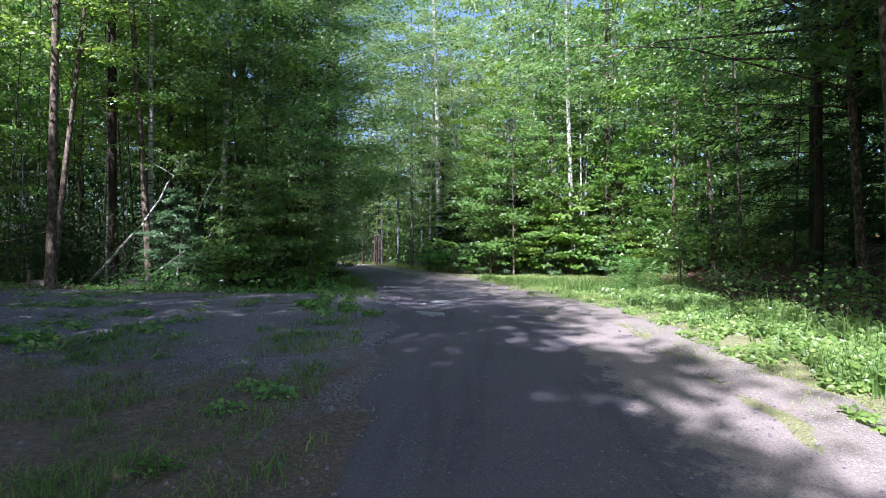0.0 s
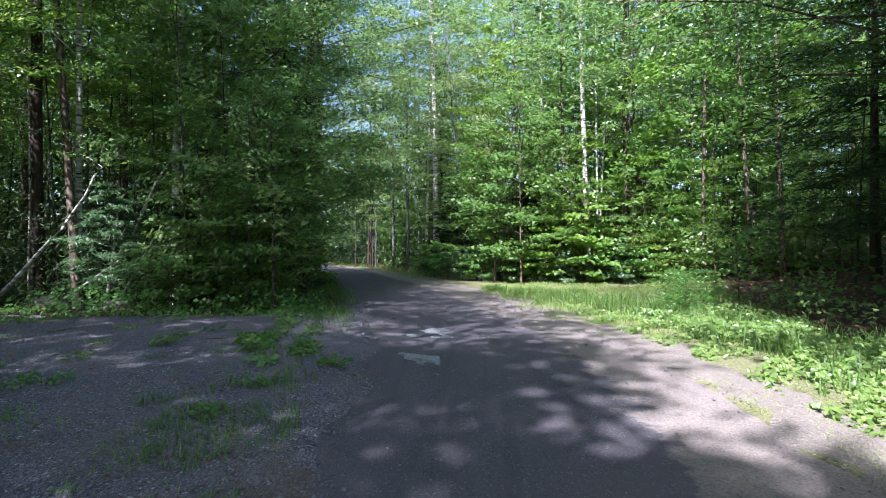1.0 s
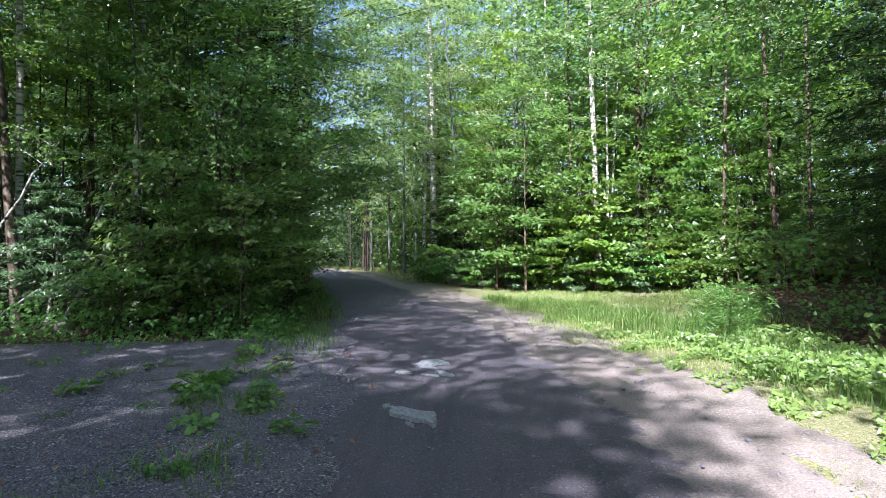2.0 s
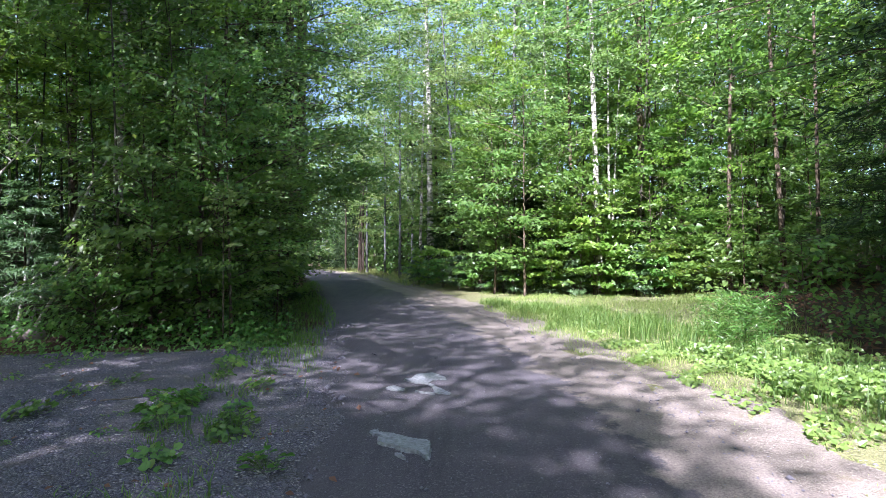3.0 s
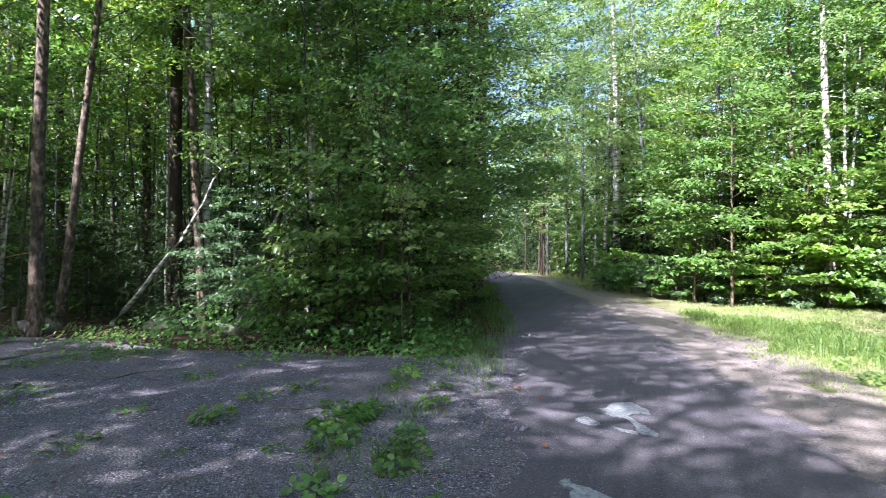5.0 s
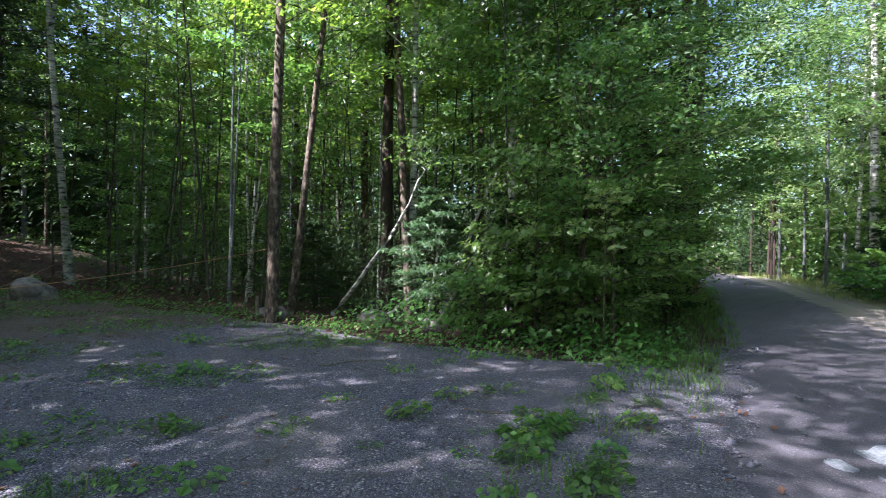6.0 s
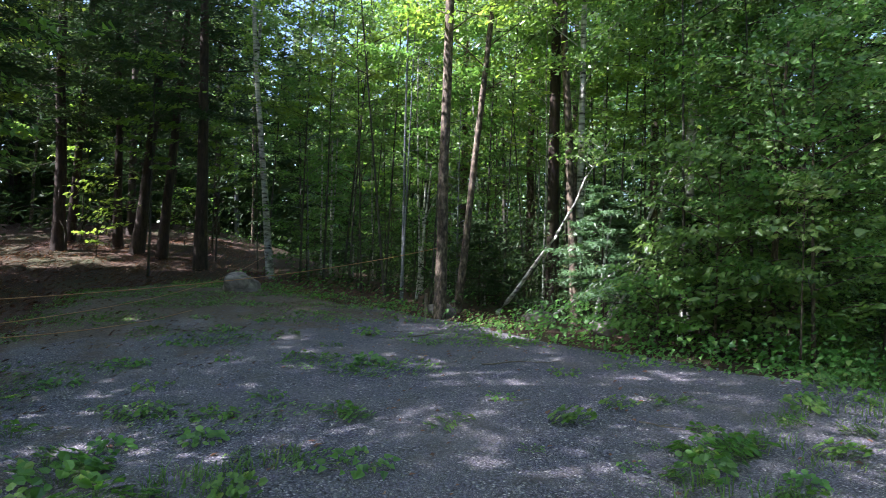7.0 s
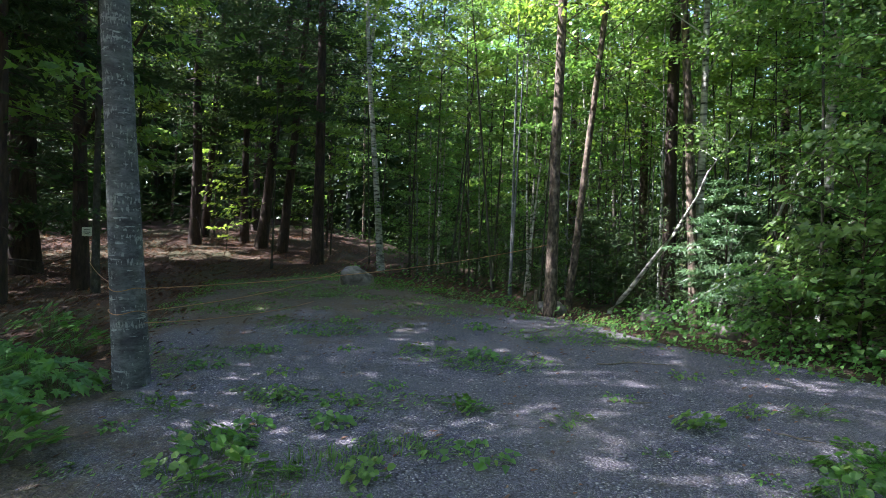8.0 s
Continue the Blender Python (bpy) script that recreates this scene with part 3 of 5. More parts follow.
hero("birch_tree", "thin pale birch stems rising from the ditch", [(-9.1, 5.3, None), (-9.05, 5.3, 9)], 0.03, BARK_GREY, LEAF, 0.10, 2200, 4.5, 8.8, 1.2, 18, fork=(0.1, (-8.85, 5.35, 5.5), 0.026))
hero("birch_tree", "mottled white birch forking high up", [(-15.6, 4.8, None), (-15.9, 4.42, 6.7), (-16.1, 4.2, 13)], 0.10, BARK_BIRCH, LEAF, 0.14, 3500, 7, 12.8, 2.0, 22, fork=(5.8, (-15.2, 4.75, 12), 0.05))
for x, y, top, r, lean in ((-12.5, -3.45, 11, 0.12, (0.4, 0.2)), (-18.2, -4.3, 18, 0.36, (0, 0)), (-14.8, -2.5, 18, 0.16, (0, 0)), (-22.8, -0.1, 16, 0.2, (0, 0.1)), (-23.0, 1.65, 15, 0.15, (-0.1, 0)),
                           (-21.6, 2.1, 14, 0.2, (0.4, 1.4)), (-20.4, 2.7, 14, 0.16, (0.3, 1.3)), (-17.8, 3.4, 16, 0.18, (0, 0)), (-14.5, -4.2, 15, 0.2, (-0.5, 0.3)), (-19.5, -1.9, 15, 0.17, (0.2, -0.5))):
    hero("hemlock_tree", "dark hemlock with bare lower trunk on brown litter", [(x, y, None), (x + lean[0], y + lean[1], ground_z(x, y) + top)], r, BARK_PINE, NEEDLE, 0.23, 6500 if x < -16 else 4000, 4.4 if x < -16 else 4.8, top - 0.4, 1.5 if x > -13 else 3.2, 54, CONE if r > 0.3 else COLUMN, NARROW, 0.5,
         group="hemlocks by the clearing", sag=0.12, rise=(-0.1, 0.2), snags=36, fork=(3.3, (-12.6, -1.1, 5.45), 0.075) if x == -14.8 else None)

# the dense trees where the forest meets the road
for x, y, top, reach, base, count, mat in ((-4.6, 15.0, 15.5, 2.8, 2.4, 12500, LEAF), (-5.6, 19.6, 16, 2.6, 2.4, 9500, LEAF), (-5.0, 17.3, 16, 2.4, 2.4, 9000, LEAF), (-6.7, 23.2, 16, 2.8, 3.4, 8000, LEAF), (-6.6, 12.0, 13, 2.3, 2.0, 6500, LEAF),
                                           (-7.4, 18.6, 14, 2.4, 1.4, 6500, LEAF), (-9.0, 22.5, 14, 2.4, 1.2, 6000, LEAF), (-3.7, 8.0, 4.6, 1.5, 0.5, 6500, LEAF), (-5.0, 8.3, 2.3, 0.8, 0.6, 1400, LEAF)):
    hero("ash_tree" if top > 6 else "maple_sapling", "dense dark-green tree at the roadside forest edge" if top > 6 else "leafy maple sapling at the clearing's edge",
         straight(x, y, top, (0.4, 0.1) if top > 6 else (0.2, -0.1)), 0.012 * top, BARK, mat, 0.14 if top > 6 else 0.07, int(count * 1.3) if top > 6 else count, base, top - 0.2, reach, 38, COLUMN, LOBED if top < 6 else SIMPLE, 0.5, spread=0.2, side=(0.85, 0, 0) if x > -5.7 and top > 6 or y > 23 else None)

for x, y, top, reach, count in ((-4.3, 9.9, 8.0, 2.0, 9000), (-4.8, 12.3, 10.5, 2.3, 9500), (-5.7, 10.7, 12, 2.1, 9000)):
    hero("ash_tree", "full dark-green young ash at the roadside forest edge", straight(x, y, top, (0.3, 0.1)), 0.009 * top, BARK, LEAF, 0.115, count, 1.4, top - 0.2, reach, 58, COLUMN, SIMPLE, 0.6, sag=0.12, rise=(-0.05, 0.35), group="roadside ashes", spread=0.17, thick=0.35, side=(0.7, 0, 0))
for x, y, top, reach in ((-5.0, 13.6, 9.0, 1.7), (-4.6, 11.2, 3.2, 1.0)):
    hero("hemlock_tree", "dense dark hemlock at the roadside forest edge", straight(x, y, top, (0.3, 0.1)), 0.013 * top, BARK_PINE, NEEDLE, 0.145, 9000 if top > 5 else 2500, 0.4, top - 0.2, reach, 58, CONE, NARROW, 0.55, sag=0.1, rise=(-0.1, 0.2), group="roadside hemlocks", spread=0.2)

# across the road
# the pale leaf of these far crowns also carries the distance haze
for x, y, top in ((-2.9, 28.0, 18), (-0.1, 27.4, 17), (-2.6, 31.0, 19), (1.2, 25.6, 16), (-1.8, 31.5, 19), (3.4, 26.0, 17), (-3.2, 34.5, 18), (-5.6, 33.6, 17.5), (-6.4, 36.2, 18.5), (-4.3, 32.2, 16.5), (-7.5, 38.6, 18)):
    hero("birch_tree", "tall thin birch with pale small leaves beyond the bend", straight(x, y, top), 0.07, BARK_GREY, LEAF_LIGHT, 0.16, 4200, 1.8, top - 0.3, 2.0, 34, COLUMN, SIMPLE, 0.5, group="pale birches", spread=0.2)
hero("birch_tree", "tall pale birch with thin crown at the bend", [(-1.2, 25.9, None), (-1.35, 25.8, 8.2), (-1.6, 25.8, 20)], 0.16, BARK_BIRCH, LEAF_LIGHT, 0.14, 6500, 6, 19.6, 2.6, 34)
hero("birch_tree", "slim birch with small green leaves", [(2.4, 20.9, None), (2.3, 21.0, 10.8), (2.2, 21.1, 17)], 0.11, BARK_GREY, LEAF_LIGHT, 0.13, 6000, 4.5, 16.8, 1.9, 34)
hero("birch_tree", "pale straight birch in the sunlit forest edge", [(4.5, 16.1, None), (4.25, 16.2, 8.7), (4.2, 16.2, 17)], 0.10, BARK_BIRCH, LEAF_LIGHT, 0.12, 5500, 5.5, 16.8, 1.6, 30)
hero("poplar_tree", "brown-grey poplar trunk between birches", [(6.0, 17.4, None), (5.95, 17.3, 6.5), (6.0, 17.3, 16)], 0.13, BARK, LEAF, 0.12, 5000, 5, 15.6, 1.9, 28)
hero("birch_tree", "thin birch stem in the forest edge", [(7.35, 17.8, None), (7.25, 17.8, 14)], 0.065, BARK_BIRCH, LEAF, 0.12, 4200, 4.5, 13.6, 1.7, 26)
hero("birch_tree", "white birch with peeling bark on the slope", [(9.0, 18.1, None), (9.1, 18.0, 3), (8.85, 17.4, 7), (8.9, 17.3, 14)], 0.14, BARK_BIRCH, LEAF, 0.12, 5200, 5.5, 13.6, 2.2, 28, fork=(0.8, (9.5, 17.9, 8), 0.06))
hero("birch_tree", "slim pale birch behind saplings", [(3.5, 21.0, None), (3.45, 20.9, 16)], 0.08, BARK_BIRCH, LEAF_LIGHT, 0.13, 4500, 5, 15.6, 1.7, 28)
hero("birch_tree", "pair of thin birch stems", [(4.85, 16.5, None), (4.7, 16.4, 9)], 0.05, BARK_BIRCH, LEAF, 0.11, 2500, 3.8, 8.8, 1.3, 18, fork=(0.2, (5.15, 16.5, 6.5), 0.04))
hero("birch_tree", "leaning thin birch stem", [(0.4, 22.6, None), (-0.2, 22.6, 7), (-0.5, 22.6, 12)], 0.08, BARK_GREY, LEAF_LIGHT, 0.13, 4500, 2.5, 11.8, 1.8, 28)
hero("spruce_tree", "dark bushy young spruce at the bend", straight(-0.1, 23.6, 4.2), 0.07, BARK_PINE, NEEDLE, 0.2, 6500, 0.15, 4.1, 1.5, 50, CONE, NARROW, 0.4, sag=0.1, rise=(-0.05, 0.25))
hero("spruce_tree", "blue-green young spruce on the verge", straight(2.6, 17.6, 3.4), 0.05, BARK_PINE, NEEDLE, 0.16, 6000, 0.15, 3.3, 1.3, 50, CONE, NARROW, 0.4, sag=0.05, rise=(-0.05, 0.25))
hero("maple_tree", "bright-green maple reaching over the verge", straight(8.4, 6.0, 10.5, (-0.8, -0.1)), 0.1, BARK, LEAF, 0.15, 14000, 3.4, 10, 4.0, 52, DOME, SIMPLE, 0.6, side=(-0.8, -0.2, 0), spread=0.15, rise=(0.0, 0.3))
hero("hemlock_tree", "dark hemlock with layered boughs reaching over the verge", straight(8.6, 7.9, 12.5), 0.11, BARK_PINE, NEEDLE, 0.15, 8500, 1.2, 12.3, 2.6, 76, COLUMN, NARROW, 0.6, sag=0.14, rise=(-0.15, 0.12))
hero("hemlock_tree", "shaded hemlock behind the maple", straight(10.8, 12.0, 12), 0.12, BARK_PINE, NEEDLE, 0.16, 7500, 1.0, 11.6, 2.4, 50, CONE, NARROW, 0.5, sag=0.12, rise=(-0.1, 0.2))
hero("hemlock_tree", "shaded hemlock on the slope", straight(11.0, 7.0, 12), 0.12, BARK_PINE, NEEDLE, 0.16, 7500, 1.2, 11.6, 2.4, 50, CONE, NARROW, 0.5, sag=0.12, rise=(-0.1, 0.2))
# maples beyond the view, added for their shade on slope and verge
for x, y, top, reach in ((8.6, 1.5, 17, 3.2), (5.7, -2.2, 14, 3.0), (8.6, -6.2, 17, 3.2), (10.8, -0.8, 14, 3.2), (10.9, 3.6, 13, 3.0)):
    hero("maple_tree", "broad unseen maple added to shade the slope", straight(x, y, top, (-0.5, 0)), 0.12, BARK, LEAF, 0.27, 6000, 4.7, top - 0.3, reach, 40, COLUMN, SIMPLE, 0.6, group="slope maples", spread=0.18)
hero("maple_tree", "dense unseen maple added to shade the verge", straight(6.5, 2.3, 14, (-0.5, 0)), 0.13, BARK, LEAF, 0.25, 9500, 4.7, 13.7, 3.1, 48, COLUMN, SIMPLE, 0.6, group="slope maples", spread=0.2)
for x, y, top in ((-9.2, 12.8, 17), (-11.2, 10.4, 16), (-7.6, 14.6, 17), (-12.8, 13.6, 17), (-10.2, 16.8, 18), (-13.2, 9.6, 16)):
    hero("maple_tree", "dark full-crowned maple inside the wood", straight(x, y, top), 0.12, BARK, LEAF, 0.15, 5200, 4.6, top - 0.3, 2.9, 44, COLUMN, SIMPLE, 0.5, group="inner maples", spread=0.2)
hero("maple_sapling", "sunlit maple sapling at the forest edge", straight(4.3, 16.0, 2.9), 0.03, BARK, LEAF_SUN, 0.12, 1900, 0.8, 2.8, 1.1, 16, COLUMN, LOBED, 0.75)

# maples out of view, added so that their crowns shade the road and the clearing
rng = np.random.default_rng(23)
for x, y, top, size, count in ((-4.1, -6.5, 17.5, 0.23, 3700), (-4.65, -10.5, 17.3, 0.31, 5200), (-4.75, -14.5, 18, 0.33, 6500)):
    hero("maple_tree", "tall unseen maple added to shade the road", straight(x, y, top), 0.16, BARK, LEAF, size, count, 4.4, top - 0.3, 2.5, 52, COLUMN, SIMPLE, 0.5, group="road maples", spread=0.3)
for x, y, top, base, count in ((-7.0, -5.4, 17, 5.0, 2600), (-10.9, -5.8, 15.0, 5.0, 4700), (-16.2, -6.2, 20.5, 6.0, 3200), (-19.2, -6.6, 21.0, 6.0, 4600), (-7.6, -9.8, 15.5, 5.0, 2700), (-13.7, -6.4, 17.0, 5.0, 3700),
                               (-10.8, -10.0, 16, 5.0, 3800), (-13.6, -11.0, 18, 4.4, 4000)):
    hero("maple_tree", "tall unseen maple added to shade the clearing", straight(x, y, top), 0.18, BARK, LEAF, 0.265, count, base, top - 0.3, 2.8, 50, DOME, SIMPLE, 0.5, group="tall maples", spread=0.2)
# one high crown, added to keep sun off the trees left of the road
hero("maple_tree", "very tall unseen maple, its narrow high crown added for shade", straight(-9.1, -5.0, 21), 0.17, BARK, LEAF, 0.28, 650, 16.2, 20.7, 1.4, 24, COLUMN, SIMPLE, 0.5, group="tall maples", spread=0.2)
for x, y, top, reach in ((5.6, -7.2, 15, 3.0), (5.9, -11.5, 16, 3.2), (4.9, -16.0, 16, 3.2)):
    hero("maple_tree", "unseen roadside maple added to close the canopy over the road", straight(x, y, top, (-0.6, 0)), 0.15, BARK, LEAF, 0.27, 5200, 4.4, top - 0.3, reach, 44, COLUMN, SIMPLE, 0.6, group="road maples", spread=0.2)
hero("maple_tree", "low unseen maple added for shade behind the birch", straight(-5.8, -4.8, 8.5), 0.06, BARK, LEAF, 0.16, 5000, 2.8, 8.3, 2.6, 36, DOME, SIMPLE, 0.6, spread=0.2)
hero("maple_tree", "tall unseen maple added for shade beside the clearing, high crown", straight(-6.7, -2.5, 19), 0.13, BARK, LEAF, 0.18, 4500, 8.5, 18.7, 2.4, 40, COLUMN, SIMPLE, 0.5, spread=0.2)
rng = np.random.default_rng(31)

# ---- the rest of the wood ----
def template(name, label, top, radius, bark, leaf, leaf_size, count, base, reach, limbs, profile, shape=SIMPLE, flat=0.55, group="", **more):
    own = {k: more.pop(k) for k in ("rise", "spread", "sag", "thick") if k in more}
    shape, count, leaf_size = finer(shape, count, leaf_size)
    crown = dict(base=base, top=top - 0.2, reach=reach, limbs=limbs, profile=profile, leaf_count=count, **own)
    lean = rng.normal(size=2) * 0.03 * top
    return tagged(tree(name, rng, [(0, 0, 0), (lean[0], lean[1], top)], radius, bark, leaf, crown, leaf_size, shape, flat, sides=7, **more), label, "tree", group)


KINDS = {
    "young": [template("maple_sapling", "thin-stemmed young maple in the wood", 4.5 + k, 0.03, BARK, LEAF, 0.185, 1050, 0.5, 1.25, 20, COLUMN, flat=0.7, group="young maples", spread=0.2) for k in range(3)],
    "mid": [template("maple_tree", "slender forest maple with green crown", 10 + 1.5 * k, 0.07, BARK if k % 2 else BARK_STEM, LEAF if k % 2 else LEAF_SUN, 0.24, 1100, 2.0 + k, 1.9, 26, COLUMN, group="forest maples", spread=0.2) for k in range(4)],
    "tall": [template("birch_tree", "tall forest birch with pale trunk", 15 + k, 0.09, BARK_BIRCH if k else BARK_GREY, LEAF_LIGHT, 0.22, 1350, 5.0, 2.1, 28, COLUMN, group="forest birches", spread=0.2) for k in range(3)],
    "dark": [template("hemlock_tree", "dark forest hemlock with drooping twigs", 13 + 2 * k, 0.13, BARK_PINE, NEEDLE, 0.35, 1800, 0.8, 2.5, 40, CONE, NARROW, 0.5, group="forest hemlocks", sag=0.12, rise=(-0.1, 0.2)) for k in range(2)],
    "near": [template("maple_sapling", "slim young maple with leaves in flat layers", 4.2 + 0.9 * k, 0.028, BARK_GREY if k == 1 else BARK, LEAF, 0.088, 2500, 0.6, 1.3, 24, COLUMN, flat=0.62, group="layered young maples", spread=0.16, thick=0.2, rise=(0.0, 0.55)) for k in range(3)],
    "fine": [template("shrub", "leafy shrub with small green leaves at the edge", 1.5 + 0.45 * k, 0.018, BARK, LEAF, 0.08, 2000, 0.1, 0.95, 24, COLUMN, flat=0.6, group="edge shrubs", spread=0.2, thick=0.4) for k in range(3)],
    "stem": [template("young_birch", "bare thin stem with a small high crown", 7.5 + k, 0.026, BARK_STEM, LEAF_SUN if k else LEAF, 0.14, 900, 3.6, 1.1, 14, DOME, group="thin forest stems") for k in range(2)],
    "pole": [template("young_birch", "very thin pale stem crowded among others", 8.5 + k, 0.018 + 0.005 * k, (BARK_STEM, BARK_STEM, BARK_BIRCH)[k], LEAF_SUN if k else LEAF, 0.13, 330, 3.4, 1.1, 14, DOME, group="crowded thin stems", wander=3.0) for k in range(3)],
    "edge": [template("maple_sapling", "sunlit maple sapling in layers of broad leaves", 3.0 + 0.8 * k, 0.03, BARK, LEAF if k else LEAF_SUN, 0.13, 1300, 0.5, 1.2, 24, COLUMN, LOBED, 0.62, group="sunlit saplings", spread=0.15, thick=0.2, rise=(-0.05, 0.6)) for k in range(3)],
    "shrub": [template("shrub", "low leafy shrub in the undergrowth", 1.5 + 0.3 * k, 0.018, BARK, LEAF, 0.145, 800, 0.12, 0.9, 16, COLUMN, flat=0.65, group="forest shrubs", spread=0.22) for k in range(3)],
}
spots = [(9.0, 18.1), (8.6, 17.2), (8.3, 16.4), (4.5, 16.1), (4.3, 15.3)]


def sow(kinds, count, region, xr, yr, gap, scale=(0.8, 1.2)):
    """Set copies of the templates at random places of a region, apart from one another."""
    made, tries = 0, 0
    while made < count and tries < count * 40:
        tries += 1
        x, y = rng.uniform(*xr), rng.uniform(*yr)
        if not region(x, y) or any((x - a) ** 2 + (y - c) ** 2 < gap * gap for a, c in spots):
            continue
        spots.append((x, y))
        some = KINDS[kinds[made % len(kinds)]]
        ob = some[int(rng.integers(len(some)))]
        k = rng.uniform(*scale) * (0.8 if sky_gap(x, y) else 1.0)
        m = pose(x, y, ground_z(x, y) - 0.05, rng.uniform(-3, 3), rng.uniform(-3, 3), rng.uniform(0, 360)) @ Matrix.Diagonal((k, k, k, 1))
        copy_thing(ob, m)
        made += 1


def verge_out(y):
    return np.interp(y, [-14, 0, 8, 14, 18, 24, 40], [4.2, 4.2, 5.4, 8.6, 8.0, 3.2, 2.8])


def sky_gap(x, y):
    """The line over the bend along which the sky shows."""
    return (y > 22) & (np.abs(x - 0.74 + 0.195 * (y + 0.9)) < 0.5 + 0.03 * y)


def west(x, y):
    return y > np.interp(x, EDGE_X, EDGE_Y) + 1.2 and x < road_x(y) - 4.2


def east(x, y):
    d = x - float(road_x(y))
    return d > np.interp(y, [-30, 0, 8, 14, 17, 21, 26, 60], [5.5, 6.0, 7.8, 9.5, 7.0, 3.6, 3.4, 3.4])


sow(["pole"], 38, lambda x, y: west(x, y) and not (-8.0 < x < -4.4 and y < 8.8), (-17, -6), (5.6, 13.5), 0.5)
sow(["stem", "near", "stem", "stem", "stem"], 52, lambda x, y: west(x, y) and not (-8.8 < x < -4.4 and y < 8.8) and y < np.interp(x, EDGE_X, EDGE_Y) + 6, (-18, -3.5), (5, 17), 0.75)
sow(["mid", "stem", "young", "tall", "shrub", "mid"], 60, west, (-32, -6), (7, 36), 1.2)
sow(["dark", "dark", "dark", "mid", "dark"], 50, lambda x, y: y < np.interp(x, NEAR_X, NEAR_Y) - 2.2 and x < -12.5 or x < -24 and y < 8, (-44, -8), (-11, 14), 1.7)
sow(["young", "shrub", "young", "mid"], 64, lambda x, y: east(x, y) and y > 13 and x > -3.5, (-4, 14), (14.5, 23), 0.7)
sow(["edge", "shrub", "young", "shrub", "edge", "stem"], 24, lambda x, y: float(off_road(x, y)) > 3.6 and y > 15.6 + 0.22 * max(0, x - 7), (0.2, 12), (15.6, 20), 0.62)
sow(["mid", "tall", "young", "tall", "mid", "dark"], 50, lambda x, y: east(x, y), (-8, 30), (20, 50), 1.6)
sow(["stem", "dark", "mid", "stem", "young", "dark"], 44, lambda x, y: east(x, y) and y < 17 and x > 8.5, (6, 24), (-10, 17), 1.1)
sow(["dark", "mid"], 24, lambda x, y: float(off_road(x, y)) > verge_out(y) + 3.5, (9.5, 24), (2, 20), 1.5)
sow(["mid", "tall", "dark", "young"], 28, lambda x, y: abs(x - float(road_x(y))) > 3.0, (-40, 6), (33, 60), 1.8)
sow(["mid", "tall", "dark"], 8, lambda x, y: (x < -7 or x > 7), (-18, 18), (-26, -9), 2.2)
for some in KINDS.values():
    for k, ob in enumerate(some):
        x, y = (-30.0 - 2.5 * k, 20.0 + 4 * list(KINDS.values()).index(some))
        ob.matrix_basis = pose(x, y, ground_z(x, y) - 0.05)

# far woods all round, past the single trees
ang = rng.uniform(0, 2 * np.pi, 24000)
dist = rng.uniform(46, 66, 24000)
fx, fy = -4 + np.cos(ang) * dist, 14 + np.sin(ang) * dist
clear = np.abs(fx - road_x(fy)) > 3.0
fx, fy = fx[clear], fy[clear]
fz = height(fx, fy) + 17 * rng.uniform(0, 1, len(fx)) ** 0.6 * (0.75 + 0.25 * wave(fx, fy, 0.35, 2)) * np.where(sky_gap(fx, fy), 0.7, 1.0)
v, f = leaves(rng, np.stack([fx, fy, fz], 1), 0.85, SIMPLE, 0.4)
tagged(new("far_woods", mesh_from("far_woods", v, f, [LEAF])), "distant green woods beyond the forest edge", "woods", kind="stuff")


ang, dist = rng.uniform(0, 2 * np.pi, 9000), rng.uniform(50, 62, 9000)
fx, fy = -4 + np.cos(ang) * dist, 14 + np.sin(ang) * dist
v, f = leaves(rng, np.stack([fx, fy, height(fx, fy) + rng.uniform(-0.5, 5, len(fx))], 1), 1.3, SIMPLE, 0.3)
tagged(new("far_thicket", mesh_from("far_thicket", v, f, [NEEDLE])), "dark thicket low in the distant woods", "woods", kind="stuff")

# the hemlock slope to the west
wx, wy = rng.uniform(-52, -31, 22000), rng.uniform(-24, 30, 22000)
wz = height(wx, wy) + 17 * rng.uniform(0, 1, len(wx)) ** 0.85 * (0.75 + 0.25 * wave(wx, wy, 0.5, 4))
v, f = leaves(rng, np.stack([wx, wy, wz], 1), 0.95, SIMPLE, 0.4)
tagged(new("hemlock_woods", mesh_from("hemlock_woods", v, f, [NEEDLE])), "dark distant hemlock woods on the slope", "woods", kind="stuff")


# ---- undergrowth ----
def undergrowth(name, label, xr, yr, count, region, low, high, size, mat, shape=SIMPLE, clump=1.0, seed=0.0, flat=0.7):
    """A joined layer of small leaves over the ground of a region, thick and thin in patches."""
    x, y = rng.uniform(*xr, count * 3), rng.uniform(*yr, count * 3)
    thick = 0.5 + 0.5 * wave(x, y, clump, seed)
    keep = region(x, y) & (rng.uniform(0, 1, len(x)) < 0.15 + 0.85 * thick)
    x, y, thick = x[keep][:count], y[keep][:count], thick[keep][:count]
    z = height(x, y) + low + (high - low) * rng.uniform(0, 1, len(x)) ** 1.2 * (0.35 + 0.65 * thick)
    v, f = leaves(rng, np.stack([x, y, z], 1), size, shape, flat)
    return tagged(new(name, mesh_from(name, v, f, [mat])), label, "undergrowth", kind="stuff")


